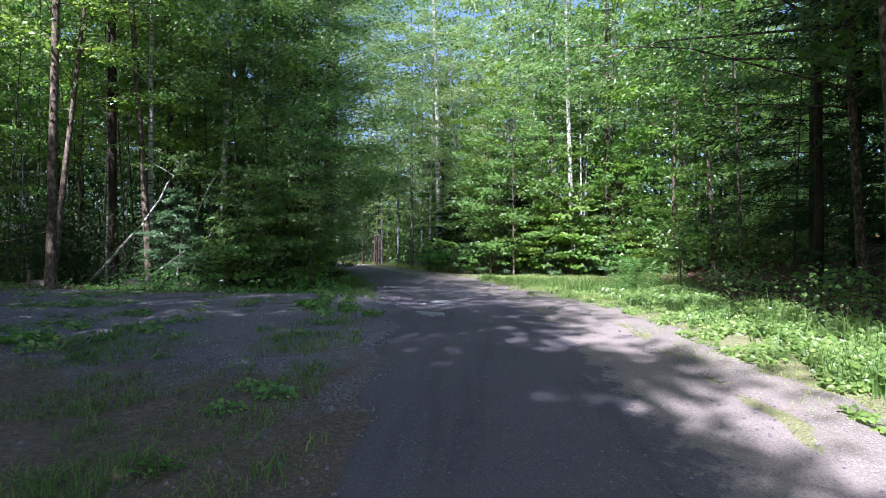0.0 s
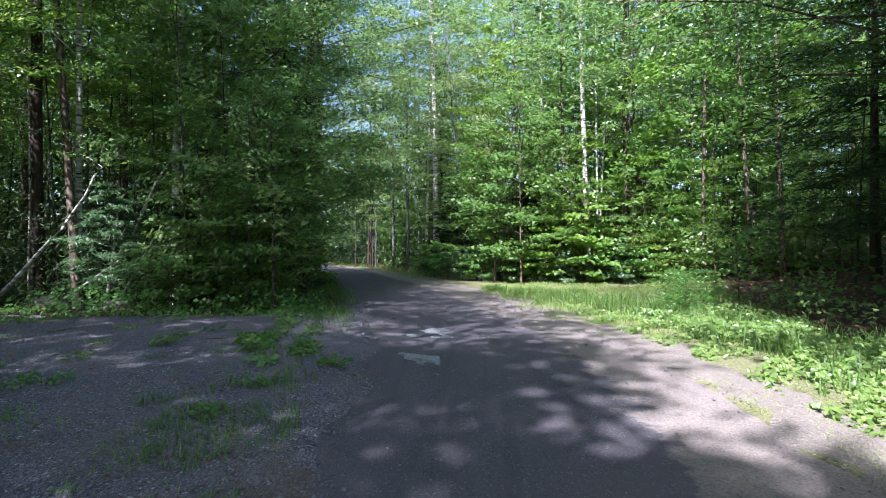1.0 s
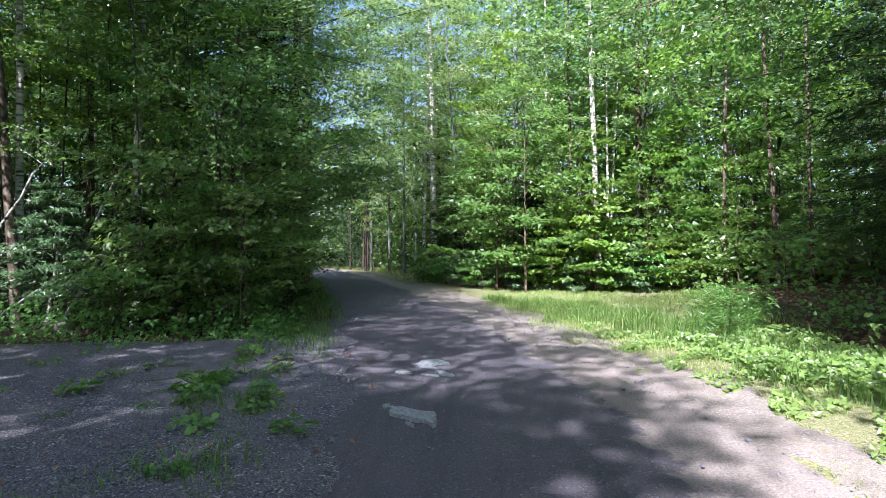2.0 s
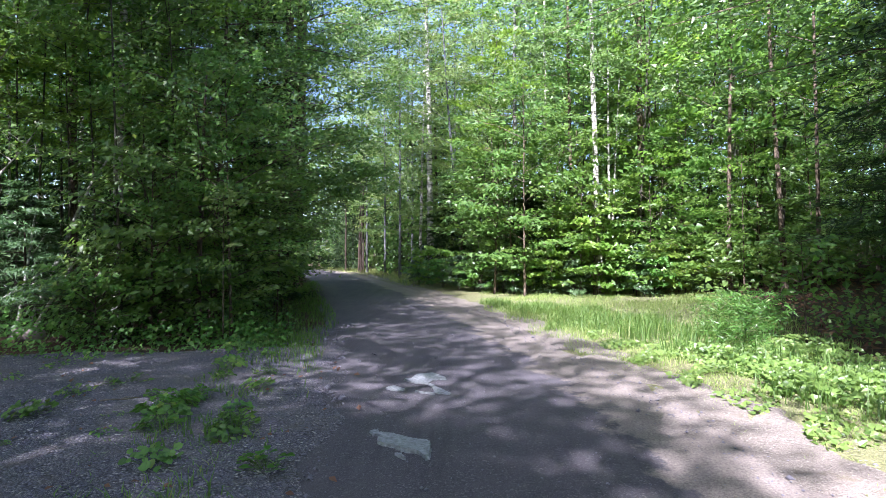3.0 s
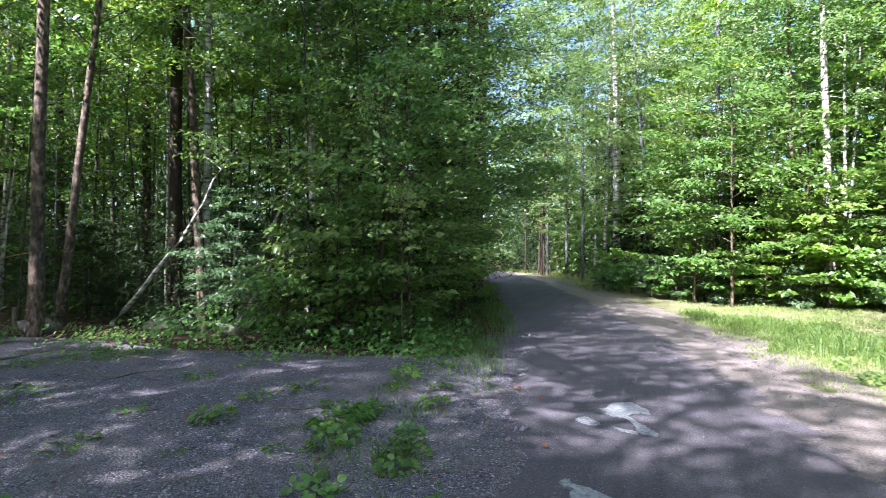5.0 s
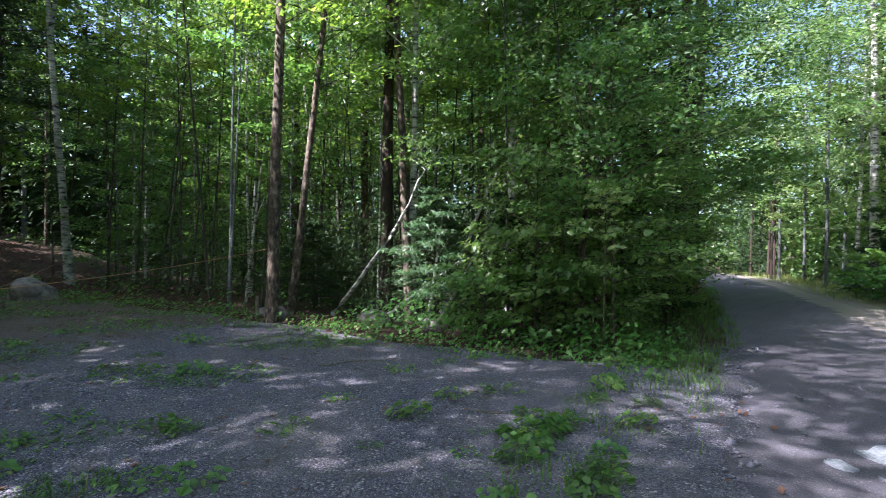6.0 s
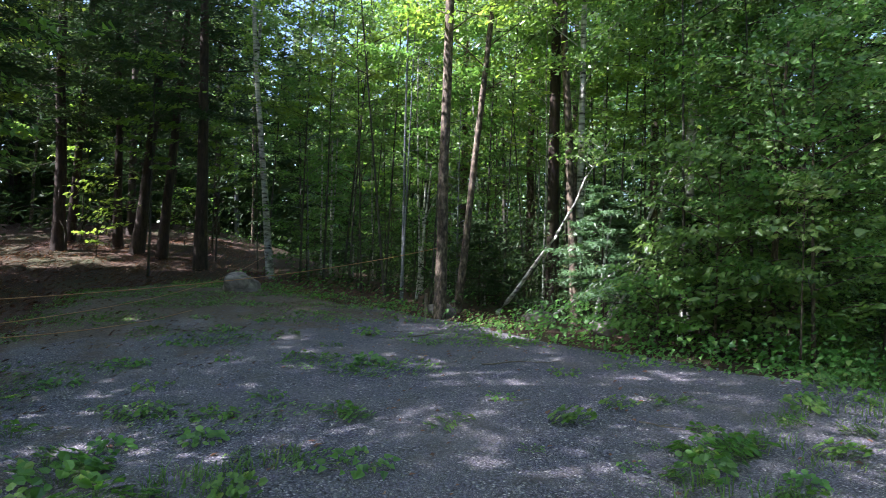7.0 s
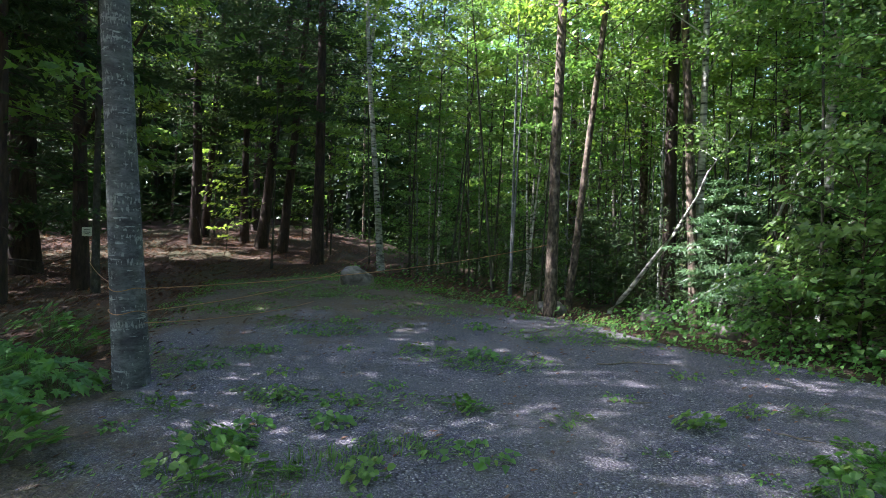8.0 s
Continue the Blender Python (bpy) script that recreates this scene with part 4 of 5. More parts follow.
def grass(name, label, xr, yr, count, region, tall, mat, clump=1.0, seed=0.0):
    """Bent blades of grass, joined."""
    x, y = rng.uniform(*xr, count * 5), rng.uniform(*yr, count * 5)
    thick = 0.5 + 0.5 * wave(x, y, clump, seed)
    keep = region(x, y) & (rng.uniform(0, 1, len(x)) < 0.12 + 0.88 * thick)
    x, y, thick = x[keep][:count], y[keep][:count], thick[keep][:count]
    n = len(x)
    az, h = rng.uniform(0, 2 * np.pi, n), tall * rng.uniform(0.45, 1.2, n) * (0.5 + 0.6 * thick)
    w, bend = 0.003 * rng.uniform(0.7, 1.5, n) * (1 + 2.0 * tall), rng.uniform(0.2, 0.95, n)
    out = np.stack([np.cos(az), np.sin(az), 0 * az], 1)
    side = np.stack([-np.sin(az), np.cos(az), 0 * az], 1) * w[:, None]
    foot = np.stack([x, y, height(x, y) - 0.03], 1)
    mid = foot + out * (h * bend * 0.25)[:, None] + np.array([0, 0, 1]) * (h * 0.6)[:, None]
    tip = foot + out * (h * bend)[:, None] + np.array([0, 0, 1]) * (h * (1.05 - 0.35 * bend))[:, None]
    v = np.stack([foot - side, foot + side, mid + side * 0.8, mid - side * 0.8, tip], 1)
    f = np.array([(0, 1, 2), (0, 2, 3), (3, 2, 4)])[None] + (np.arange(n) * 5)[:, None, None]
    return tagged(new(name, mesh_from(name, v.reshape(-1, 3), f.reshape(-1, 3), [mat])), label, "grass", kind="stuff")


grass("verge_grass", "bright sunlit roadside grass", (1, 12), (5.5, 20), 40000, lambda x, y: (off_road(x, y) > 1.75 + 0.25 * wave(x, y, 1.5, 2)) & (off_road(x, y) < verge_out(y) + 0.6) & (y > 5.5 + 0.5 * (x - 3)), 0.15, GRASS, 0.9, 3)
grass("herb_grass", "tall green grass standing among the verge herbs", (2.5, 9), (-6, 9), 7000, lambda x, y: (off_road(x, y) > 2.6 + 0.3 * wave(x, y, 1.1, 3)) & (off_road(x, y) < 4.6) & (wave(x, y, 2.3, 5) > -0.2), 0.42, GRASS_GREEN, 2.1, 7)
grass("green_verge_grass", "tall fresh green grass in a patch of the verge", (0.3, 5), (7, 14), 12000, lambda x, y: (off_road(x, y) > 2.1 + 0.3 * wave(x, y, 1.5, 2)) & (off_road(x, y) < 4.6 + 0.5 * wave(x, y, 1.1, 4)) & (np.abs(y - 10.4) < 2.4 + 0.6 * wave(x, y, 1.3, 1)), 0.24, GRASS_GREEN, 1.2, 3)
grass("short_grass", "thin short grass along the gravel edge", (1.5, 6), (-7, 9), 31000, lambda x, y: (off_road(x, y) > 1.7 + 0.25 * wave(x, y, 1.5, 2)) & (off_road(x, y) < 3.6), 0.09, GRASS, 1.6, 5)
grass("roadside_grass", "green grass strip between road and clearing", (-6, 0.5), (-7, 24), 16000, lambda x, y: (off_road(x, y) < -1.6 - 0.2 * wave(x, y, 1.7, 1)) & (off_road(x, y) > -2.5 - 1.2 * smooth(5, 9, y)) & ((y > 5) | (wave(x, y, 2.2, 7) > 0.05)), 0.2, GRASS_GREEN, 1.9, 8)
grass("drift_grass", "low green grass in two drifts along the road", (-3, 0.5), (-7, 8), 17000, lambda x, y: ((np.abs(off_road(x, y) + 2.05) < 0.16 + 0.1 * wave(x, y, 2.0, 4)) | (np.abs(off_road(x, y) + 2.62) < 0.13 + 0.1 * wave(x, y, 2.4, 2))) & (wave(x, y, 1.9, 6) > -0.45), 0.13, GRASS_GREEN, 2.2, 6)
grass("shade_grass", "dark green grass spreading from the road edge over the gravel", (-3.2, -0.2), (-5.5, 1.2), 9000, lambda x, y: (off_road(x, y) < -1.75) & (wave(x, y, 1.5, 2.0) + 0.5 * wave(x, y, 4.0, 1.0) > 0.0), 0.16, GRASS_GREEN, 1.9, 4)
grass("gravel_tufts", "thin green tufts on the gravel", (-13, -1), (-3, 6), 5000, lambda x, y: (in_clearing(x, y) > 0.2) & (wave(x, y, 2.9, 5) > 0.45), 0.07, GRASS_GREEN, 3.0, 1)
grass("far_grass", "green grass beside the road at the bend", (-12, 4), (20, 44), 9000, lambda x, y: (off_road(x, y) > 1.6) & (off_road(x, y) < 4.2), 0.35, GRASS, 0.8, 2)
undergrowth("roadside_herbs", "broad-leaved pale green herbs on the sunny verge", (2.5, 9), (-6, 10), 36000, lambda x, y: (off_road(x, y) > 2.75 + 0.35 * wave(x, y, 1.1, 3)) & (off_road(x, y) < 4.1 + 0.1 * np.clip(y, 0, 9) + 0.35 * wave(x, y, 0.8, 1)) & (y < 6.0 + 0.55 * (x - 3)), 0.02, 0.24, 0.06, LEAF_VERGE, LOBED, 1.5, 4, 0.78)
undergrowth("verge_seedlings", "small pale seedlings between grass and herbs", (2.5, 6), (-6, 9), 22000, lambda x, y: (off_road(x, y) > 2.0) & (off_road(x, y) < 3.1) & (wave(x, y, 2.7, 3) > 0.0), 0.01, 0.12, 0.05, LEAF_VERGE, LOBED, 2.4, 2, 0.75)
# darker leaf than the sunny herbs: the slope's shade is partly in the colour
undergrowth("shade_herbs", "undergrowth in a darker leaf for the shade of the slope", (4, 15), (-8, 18), 16000, lambda x, y: (off_road(x, y) < 7.5 + wave(x, y, 0.7, 4)) & (off_road(x, y) > 4.2) & (off_road(x, y) > verge_out(y) + 0.1), 0.05, 0.8, 0.075, LEAF, LOBED, 0.9, 9)
undergrowth("edge_herbs", "leafy herbs along the clearing's far edge", (-14, -1.5), (3, 10), 7500, lambda x, y: (y > np.interp(x, EDGE_X, EDGE_Y) - 0.3 + 0.3 * wave(x, y, 1.7, 4)) & (y < np.interp(x, EDGE_X, EDGE_Y) + 2.6) & (off_road(x, y) < -2.2) & ((x > -6.2) | (wave(x, y, 2.6, 3) > 0.45)), 0.03, 0.5, 0.07, LEAF_HERB, LOBED, 1.2, 6)
undergrowth("edge_creepers", "low green creepers spreading over the gravel edge", (-14, -1.5), (2, 8), 6500, lambda x, y: (y > np.interp(x, EDGE_X, EDGE_Y) - 0.75 + 0.45 * wave(x, y, 1.9, 2)) & (y < np.interp(x, EDGE_X, EDGE_Y) + 0.7) & (off_road(x, y) < -2.2), 0.01, 0.13, 0.05, LEAF_HERB, LOBED, 1.6, 4)
undergrowth("ground_cover", "thin low green cover on the shaded gravel", (-14, -3.5), (-1.5, 5.5), 12000, lambda x, y: (in_clearing(x, y) > -0.2) & (wave(x, y, 1.3, 9) + 0.09 * (-x - 7) > 0.05), 0.025, 0.06, 0.045, LEAF_HERB, LOBED, 2.6, 3, 0.85)
undergrowth("gravel_litter", "dry leaves scattered on the gravel", (-14, 0), (-5, 6), 5200, lambda x, y: (in_clearing(x, y) > 0) & (rng.uniform(0, 1, len(x)) < 0.1 + 0.08 * np.clip(-x - 3, 0, 11)), 0.025, 0.035, 0.06, FALLEN_LEAF, SIMPLE, 1.7, 3, 0.92)
undergrowth("forest_herbs", "low green plants on the forest floor", (-30, -4), (6, 34), 8000, lambda x, y: (y > np.interp(x, EDGE_X, EDGE_Y) + 3.5) & (off_road(x, y) < -2.4), 0.03, 0.8, 0.11, LEAF, SIMPLE, 0.9, 2)
undergrowth("edge_bushes", "sunlit low bushes at the forest edge", (-4, 14), (14, 26), 9000, lambda x, y: (off_road(x, y) > verge_out(y) - 0.3) & (off_road(x, y) < verge_out(y) + 6), 0.05, 2.0, 0.16, LEAF, LOBED, 0.8, 5)
undergrowth("slope_plants", "green plants on the wooded slope", (8, 30), (-8, 44), 6000, lambda x, y: off_road(x, y) > verge_out(y) + 2.5, 0.05, 1.5, 0.24, LEAF, SIMPLE, 0.6, 3)
undergrowth("litter_leaves", "dry brown leaves strewn on the forest floor", (-26, -6), (-9, 6), 12000, lambda x, y: in_clearing(x, y) < 0.4, 0.0, 0.02, 0.1, FALLEN_LEAF, SIMPLE, 0.8, 7, 0.9)
undergrowth("litter_leaves", "dry brown leaves strewn on the slope", (6, 22), (-4, 26), 9000, lambda x, y: off_road(x, y) > verge_out(y), 0.0, 0.02, 0.12, FALLEN_LEAF, SIMPLE, 0.8, 7, 0.9)
undergrowth("bush_layer", "dark leafy bushes deep in the wood", (-36, -12), (-12, 40), 15000, lambda x, y: ((x < -23) | (y > 12) & (off_road(x, y) < -9)) & ~((y > -6) & (y < 5) & (x > -25)), 0.1, 4.5, 0.36, NEEDLE, NARROW, 0.5, 8, 0.75)
# dark filler: the wood's inner shade is put into needle colour
undergrowth("bush_layer", "dark needle growth added for the shade behind the edge", (-26, -7), (14, 36), 20000, lambda x, y: off_road(x, y) < -6, 0.2, 11.0, 0.27, NEEDLE, SIMPLE, 0.5, 3, 0.5)
undergrowth("bush_layer", "shaded bushes deep in the slope wood", (16, 34), (-8, 40), 9000, lambda x, y: off_road(x, y) > 14, 0.2, 7.0, 0.34, LEAF, SIMPLE, 0.5, 6, 0.5)
# haze is painted here by the pale leaf colour
undergrowth("bush_layer", "leafy trees past the bend, coloured pale for distant haze", (-18, 3), (34, 48), 15000, lambda x, y: (np.abs(off_road(x, y)) > 2.5) & ~((x > -10.5) & (x < -6.5) & (y < 42)), 0.3, 16.0, 0.32, LEAF_LIGHT, SIMPLE, 0.5, 2, 0.5)
undergrowth("bush_layer", "leafy bushes where the road bends away", (-24, 8), (30, 46), 15000, lambda x, y: (np.abs(off_road(x, y)) > 3.0) & ~((x > -9.5) & (x < -5.0) & (y < 39)), 0.1, 5.0, 0.28, LEAF, SIMPLE, 0.5, 8, 0.5)

# added dark layers: shade at the bend and under the thicket, painted by needle colour
undergrowth("bush_layer", "dark needle growth added for the shade beside the road before the bend", (-16, -6), (22, 36), 7000, lambda x, y: (off_road(x, y) < -2.6) & (off_road(x, y) > -7), 0.2, 5.0, 0.22, NEEDLE, SPRAY, 0.6, 5, 0.5)
undergrowth("bush_layer", "dark needle growth added for the shade outside the bend", (-10.2, -6.6), (36, 41), 9000, lambda x, y: off_road(x, y) > 1.9, 0.2, 11.0, 0.28, NEEDLE, SPRAY, 0.6, 5, 0.5)
undergrowth("bush_layer", "dark low needle growth added for the shade under the crowded stems", (-22, -8), (10, 17), 6500, lambda x, y: off_road(x, y) < -5, 0.05, 3.4, 0.24, NEEDLE, SPRAY, 0.8, 3, 0.5)
undergrowth("bush_layer", "dark low needle growth added for the shade under the thicket edge", (-14, -5), (4.5, 12), 15000, lambda x, y: (y > np.interp(x, EDGE_X, EDGE_Y) + 1.1 + 0.5 * wave(x, y, 1.1, 3)) & (off_road(x, y) < -3.5) & (wave(x, y, 1.3, 5) > -0.35) & ~((np.abs(x + 5.9) < 1.0) & (y < 7.9)), 0.02, 2.1, 0.13, NEEDLE, SPRAY, 0.9, 7, 0.6)
undergrowth("leaf_screen", "green crowns standing deep behind the sunlit edge", (-2, 34), (20, 42), 46000, lambda x, y: (off_road(x, y) > 5) & ~sky_gap(x, y), 7.0, 21.0, 0.32, LEAF, BLADE, 0.45, 4, 0.6)
undergrowth("leaf_screen", "green crowns standing deep in the wood behind the clearing", (-40, -9), (13, 40), 46000, lambda x, y: off_road(x, y) < -8, 5.5, 21.0, 0.32, LEAF, BLADE, 0.45, 9, 0.6)

# ---- weeds of the clearing ----
STALK = plain("green_stalk", (0.10, 0.17, 0.04), 0.7, 30, 0.3)


def weed(label, count, spread, tall, size, shape, mat, seed):
    """A low plant: leaves on stalks out of one root."""
    r = np.random.default_rng(seed)
    root = new("weed")
    d, a = spread * np.sqrt(r.uniform(0, 1, count)), r.uniform(0, 2 * np.pi, count)
    tip = np.stack([d * np.cos(a), d * np.sin(a), tall * r.uniform(0.35, 1, count) * (1.1 - 0.5 * d / spread)], 1)
    v, f = leaves(r, tip, size, shape, 0.82, np.stack([np.cos(a), np.sin(a), 0 * a], 1))
    child("foliage", mesh_from("foliage", v, f, [mat]), root)
    v, f = joined([tube([p * [0.25, 0.25, 0] - [0, 0, 0.02], p * [0.6, 0.6, 0.7], p], [0.003, 0.0025, 0.002], 3) for p in tip])
    tagged(child("stem_tuft", mesh_from("stem_tuft", v, f, [STALK], True), root), kind="stuff")
    return tagged(root, label, "weed", "weeds on the gravel")


WEEDS = [weed("broad-leaved green weed growing out of the gravel", 46, 0.32, 0.24, 0.1, ROUND, LEAF_HERB, 1),
         weed("broad-leaved green weed growing out of the gravel", 36, 0.26, 0.2, 0.085, ROUND, LEAF_HERB, 2),
         weed("small lobed seedling weed on the gravel", 30, 0.26, 0.12, 0.06, LOBED, LEAF_HERB, 3),
         weed("small lobed seedling weed on the gravel", 22, 0.22, 0.1, 0.05, LOBED, LEAF_HERB, 4),
         weed("lush leafy weed clump beside the birch", 70, 0.42, 0.4, 0.14, MAPLE, LEAF_HERB, 5)]
SMALL, LUSH = (2, 3), (0, 1)
placed = [(x, y, kinds) for kinds, some in (
    (SMALL, ((-6.83, 1.08), (-6.6, 1.3), (-5.69, -0.08), (-5.75, 1.38), (-4.71, 2.17), (-5.26, 2.21), (-5.48, 2.0), (-4.33, 1.36), (-3.58, 1.66), (-6.86, 4.27), (-2.35, 2.46), (-5.02, 4.73), (-3.04, 2.32), (-5.43, 3.56),
             (-4.5, 0.48), (-4.49, -0.37), (-5.15, 0.6), (-5.4, 4.5), (-3.65, 4.1), (-2.5, 4.2), (-2.7, 3.75), (-3.0, 2.2), (-2.7, 1.4), (-1.8, 2.8), (-7.6, 2.4), (-8.4, 1.6), (-9.3, 2.6), (-10.2, 1.2), (-8.0, 3.3), (-6.2, 3.2),
             (-3.2, 0.9), (-4.1, 0.9), (-2.4, 0.6), (-2.9, 1.2), (-6.1, 0.5), (-5.8, 2.5), (-3.3, 3.0), (-2.0, 3.2), (-7.3, 1.7), (-6.7, 2.3), (-4.9, -0.6), (-4.3, -0.7), (-8.8, 0.6), (-9.6, 1.9), (-7.9, 0.9), (-10.9, 2.0))),
    (LUSH, ((-3.58, 0.05), (-3.63, 0.71), (-3.32, -0.33), (-2.97, 0.24), (-2.79, 0.69), (-4.87, 2.55), (-3.75, -0.15), (-3.45, -0.1), (-3.05, -0.2), (-3.85, 0.2), (-2.05, -0.35), (-2.75, -0.5), (-3.1, 0.05), (-1.95, 3.76),
            (-1.92, 5.12), (-1.75, 4.6), (-1.62, 3.79), (-1.68, 3.6), (-1.6, 3.39), (-1.57, 3.15), (-1.51, 2.94), (-1.7, 3.3), (-1.39, 4.8), (-1.27, 4.24), (-1.05, 3.25), (-0.98, 3.0), (-0.93, 2.79), (-1.15, 3.5), (-0.48, 2.3), (-1.22, 2.33),
            (-1.0, 1.6), (-1.05, 0.9), (-0.84, -1.12), (-0.84, -1.65), (-0.77, -2.65), (-0.6, -1.3), (-2.05, 5.5), (-1.75, 5.9), (-2.3, 6.2))),
    ((4,), ((-5.35, -1.25), (-6.5, -1.9), (-4.6, -1.6), (-5.9, -1.6), (-4.0, -1.4), (-7.1, -1.4), (-7.5, -2.4), (-5.3, -2.3), (-8.4, -1.9)))) for x, y in some]
for x, y, kinds in placed:
    k = rng.uniform(0.75, 1.05) if kinds == (4,) else rng.uniform(0.38, 0.6) if x > -2.4 else rng.uniform(0.5, 0.72) if kinds == LUSH else rng.uniform(0.6, 0.95)
    copy_thing(WEEDS[int(rng.choice(kinds))], pose(x, y, ground_z(x, y) + 0.015, 0, 0, rng.uniform(0, 360)) @ Matrix.Diagonal((k, k, k, 1)))
for k, ob in enumerate(WEEDS):
    x, y = (-2.6 - 0.9 * k, 3.1 - 1.35 * k) if k < 4 else (-6.3, -2.7)
    ob.matrix_basis = pose(x, y, ground_z(x, y) + 0.015) @ Matrix.Diagonal((0.55, 0.55, 0.55, 1))


# ---- stones ----
def stone_mesh(name, r, sx, sy, sz, mat, rough=0.18, level=2):
    bm = bmesh.new()
    bmesh.ops.create_icosphere(bm, subdivisions=level, radius=1)
    seed = Vector(r.uniform(0, 50, 3))
    for p in bm.verts:
        k = 1 + rough * 2 * noise.noise(p.co * 1.3 + seed) + rough * 0.6 * noise.noise(p.co * 4 + seed)
        p.co = Vector((p.co.x * sx, p.co.y * sy, max(p.co.z, -0.55) * sz)) * k
    for q in bm.faces:
        q.smooth = True
    me = bpy.data.meshes.new(name)
    bm.to_mesh(me)
    bm.free()
    me.materials.append(mat)
    return me


ob = new("boulder", stone_mesh("boulder", np.random.default_rng(4), 0.28, 0.4, 0.27, STONE, 0.16, 4))
ob.matrix_basis = pose(-11.27, 2.92, ground_z(-11.27, 2.92) + 0.1, -12, -4, 25)
tagged(ob, "grey-brown boulder at the clearing's edge", "boulder")
for x, y, k in ((-7.4, 5.15, 0.2), (-7.75, 5.25, 0.15), (-6.3, 6.2, 0.22), (-5.4, 6.6, 0.17)):
    ob = new("rock", stone_mesh("rock", rng, k * 1.3, k, k * 0.7, STONE, 0.2, 3))
    ob.matrix_basis = pose(x, y, ground_z(x, y) + k * 0.2, 0, 0, 200 * x)
    tagged(ob, "small grey rock among the edge plants", "rock", "rocks by the ditch")


def pebbles(name, label, xr, yr, count, region, size, lift):
    """Loose stones strewn over the gravel, joined: squashed eight-sided lumps."""
    x, y = rng.uniform(*xr, count * 4), rng.uniform(*yr, count * 4)
    keep = region(x, y)
    x, y = x[keep][:count], y[keep][:count]
    n = len(x)
    base = np.array([(1, 0, 0), (0, 1, 0), (-1, 0, 0), (0, -1, 0), (0, 0, 0.75), (0, 0, -0.6)])
    tri = np.array([(0, 1, 4), (1, 2, 4), (2, 3, 4), (3, 0, 4), (1, 0, 5), (2, 1, 5), (3, 2, 5), (0, 3, 5)])
    k = size * rng.lognormal(0, 0.45, n)
    v = base[None] * (k[:, None, None] * rng.uniform(0.6, 1.3, (n, 6, 3)))
    a = rng.uniform(0, 6.283, n)
    c, s = np.cos(a)[:, None], np.sin(a)[:, None]
    v = np.stack([v[..., 0] * c - v[..., 1] * s, v[..., 0] * s + v[..., 1] * c, v[..., 2]], -1) + np.stack([x, y, height(x, y) + lift], 1)[:, None]
    f = tri[None] + (np.arange(n) * 6)[:, None, None]
    return tagged(new(name, mesh_from(name, v.reshape(-1, 3), f.reshape(-1, 3), [PEBBLE], True)), label, "gravel", kind="stuff")


pebbles("loose_stones", "loose grey stones on the clearing", (-9, 0.5), (-5, 6.5), 6000, lambda x, y: in_clearing(x, y) > 0.1, 0.009, 0.02)
pebbles("edge_stones", "coarse stones along the road's edge", (-3, 1), (-6, 9), 5500, lambda x, y: np.abs(off_road(x, y) + 1.8) < 0.45 + 0.2 * wave(x, y, 2, 2), 0.0105, 0.016)
pebbles("road_stones", "small stones lying on the road", (-3, 5), (-6, 14), 2600, lambda x, y: np.abs(off_road(x, y)) < 1.7, 0.006, 0.016)
pebbles("verge_stones", "stones along the sunny road edge", (0, 5), (-6, 12), 2600, lambda x, y: np.abs(off_road(x, y) - 1.75) < 0.45, 0.008, 0.012)


def slab(label, outline):
    """A pale worn rock showing through the road: a low slab with bevelled edge."""
    rough = []
    for k, p in enumerate(outline):
        q = outline[(k + 1) % len(outline)]
        for f in (0, 0.25, 0.5, 0.75):
            rough.append((p[0] + (q[0] - p[0]) * f + rng.normal() * 0.004, p[1] + (q[1] - p[1]) * f + rng.normal() * 0.006))
    outline = rough
    bm = bmesh.new()
    cx, cy = sum(p[0] for p in outline) / len(outline), sum(p[1] for p in outline) / len(outline)
    z = max(ground_z(*p) for p in outline) + 0.017
    ring = [bm.verts.new((x, y, z - 0.03)) for x, y in outline]
    top = [bm.verts.new((cx + (x - cx) * 0.95, cy + (y - cy) * 0.95, z)) for x, y in outline]
    for k in range(len(outline)):
        j = (k + 1) % len(outline)
        bm.faces.new((ring[k], ring[j], top[j], top[k]))
    bm.faces.new(top)
    bmesh.ops.recalc_face_normals(bm, faces=bm.faces[:])
    me = bpy.data.meshes.new("bare_rock")
    bm.to_mesh(me)
    bm.free()
    me.materials.append(PALE_DUST)
    return tagged(new("bare_rock", me), label, "bare rock", "pale rocks in the road")


slab("pale flat rock worn bare in the road", [(0.01, 3.03), (0.03, 3.08), (0.06, 3.08), (0.08, 3.01), (0.15, 3.01), (0.23, 2.96), (0.33, 2.89), (0.41, 2.86), (0.46, 2.85), (0.48, 2.8), (0.49, 2.66), (0.49, 2.55), (0.47, 2.52), (0.44, 2.57), (0.41, 2.63), (0.33, 2.65), (0.27, 2.69), (0.23, 2.74), (0.16, 2.77), (0.11, 2.8), (0.09, 2.87), (0.11, 2.95), (0.05, 2.96)])
slab("small pale rock spot in the road", [(0.25, 2.61), (0.29, 2.61), (0.34, 2.53), (0.3, 2.55)])
slab("pale flat rock bent like a hook in the road", [(0.06, 4.74), (0.12, 4.79), (0.16, 4.98), (0.23, 5.03), (0.34, 5.07), (0.41, 4.94), (0.48, 4.86), (0.5, 4.69), (0.42, 4.71), (0.35, 4.66), (0.33, 4.59), (0.4, 4.44), (0.46, 4.34), (0.52, 4.24), (0.57, 4.14), (0.56, 4.08), (0.45, 4.13), (0.41, 4.19), (0.4, 4.31), (0.31, 4.52), (0.21, 4.56), (0.13, 4.63)])
slab("pale flat spot of rock in the road", [(-0.07, 4.35), (-0.05, 4.41), (0.01, 4.44), (0.08, 4.36), (0.13, 4.3), (0.09, 4.25), (0.01, 4.27)])
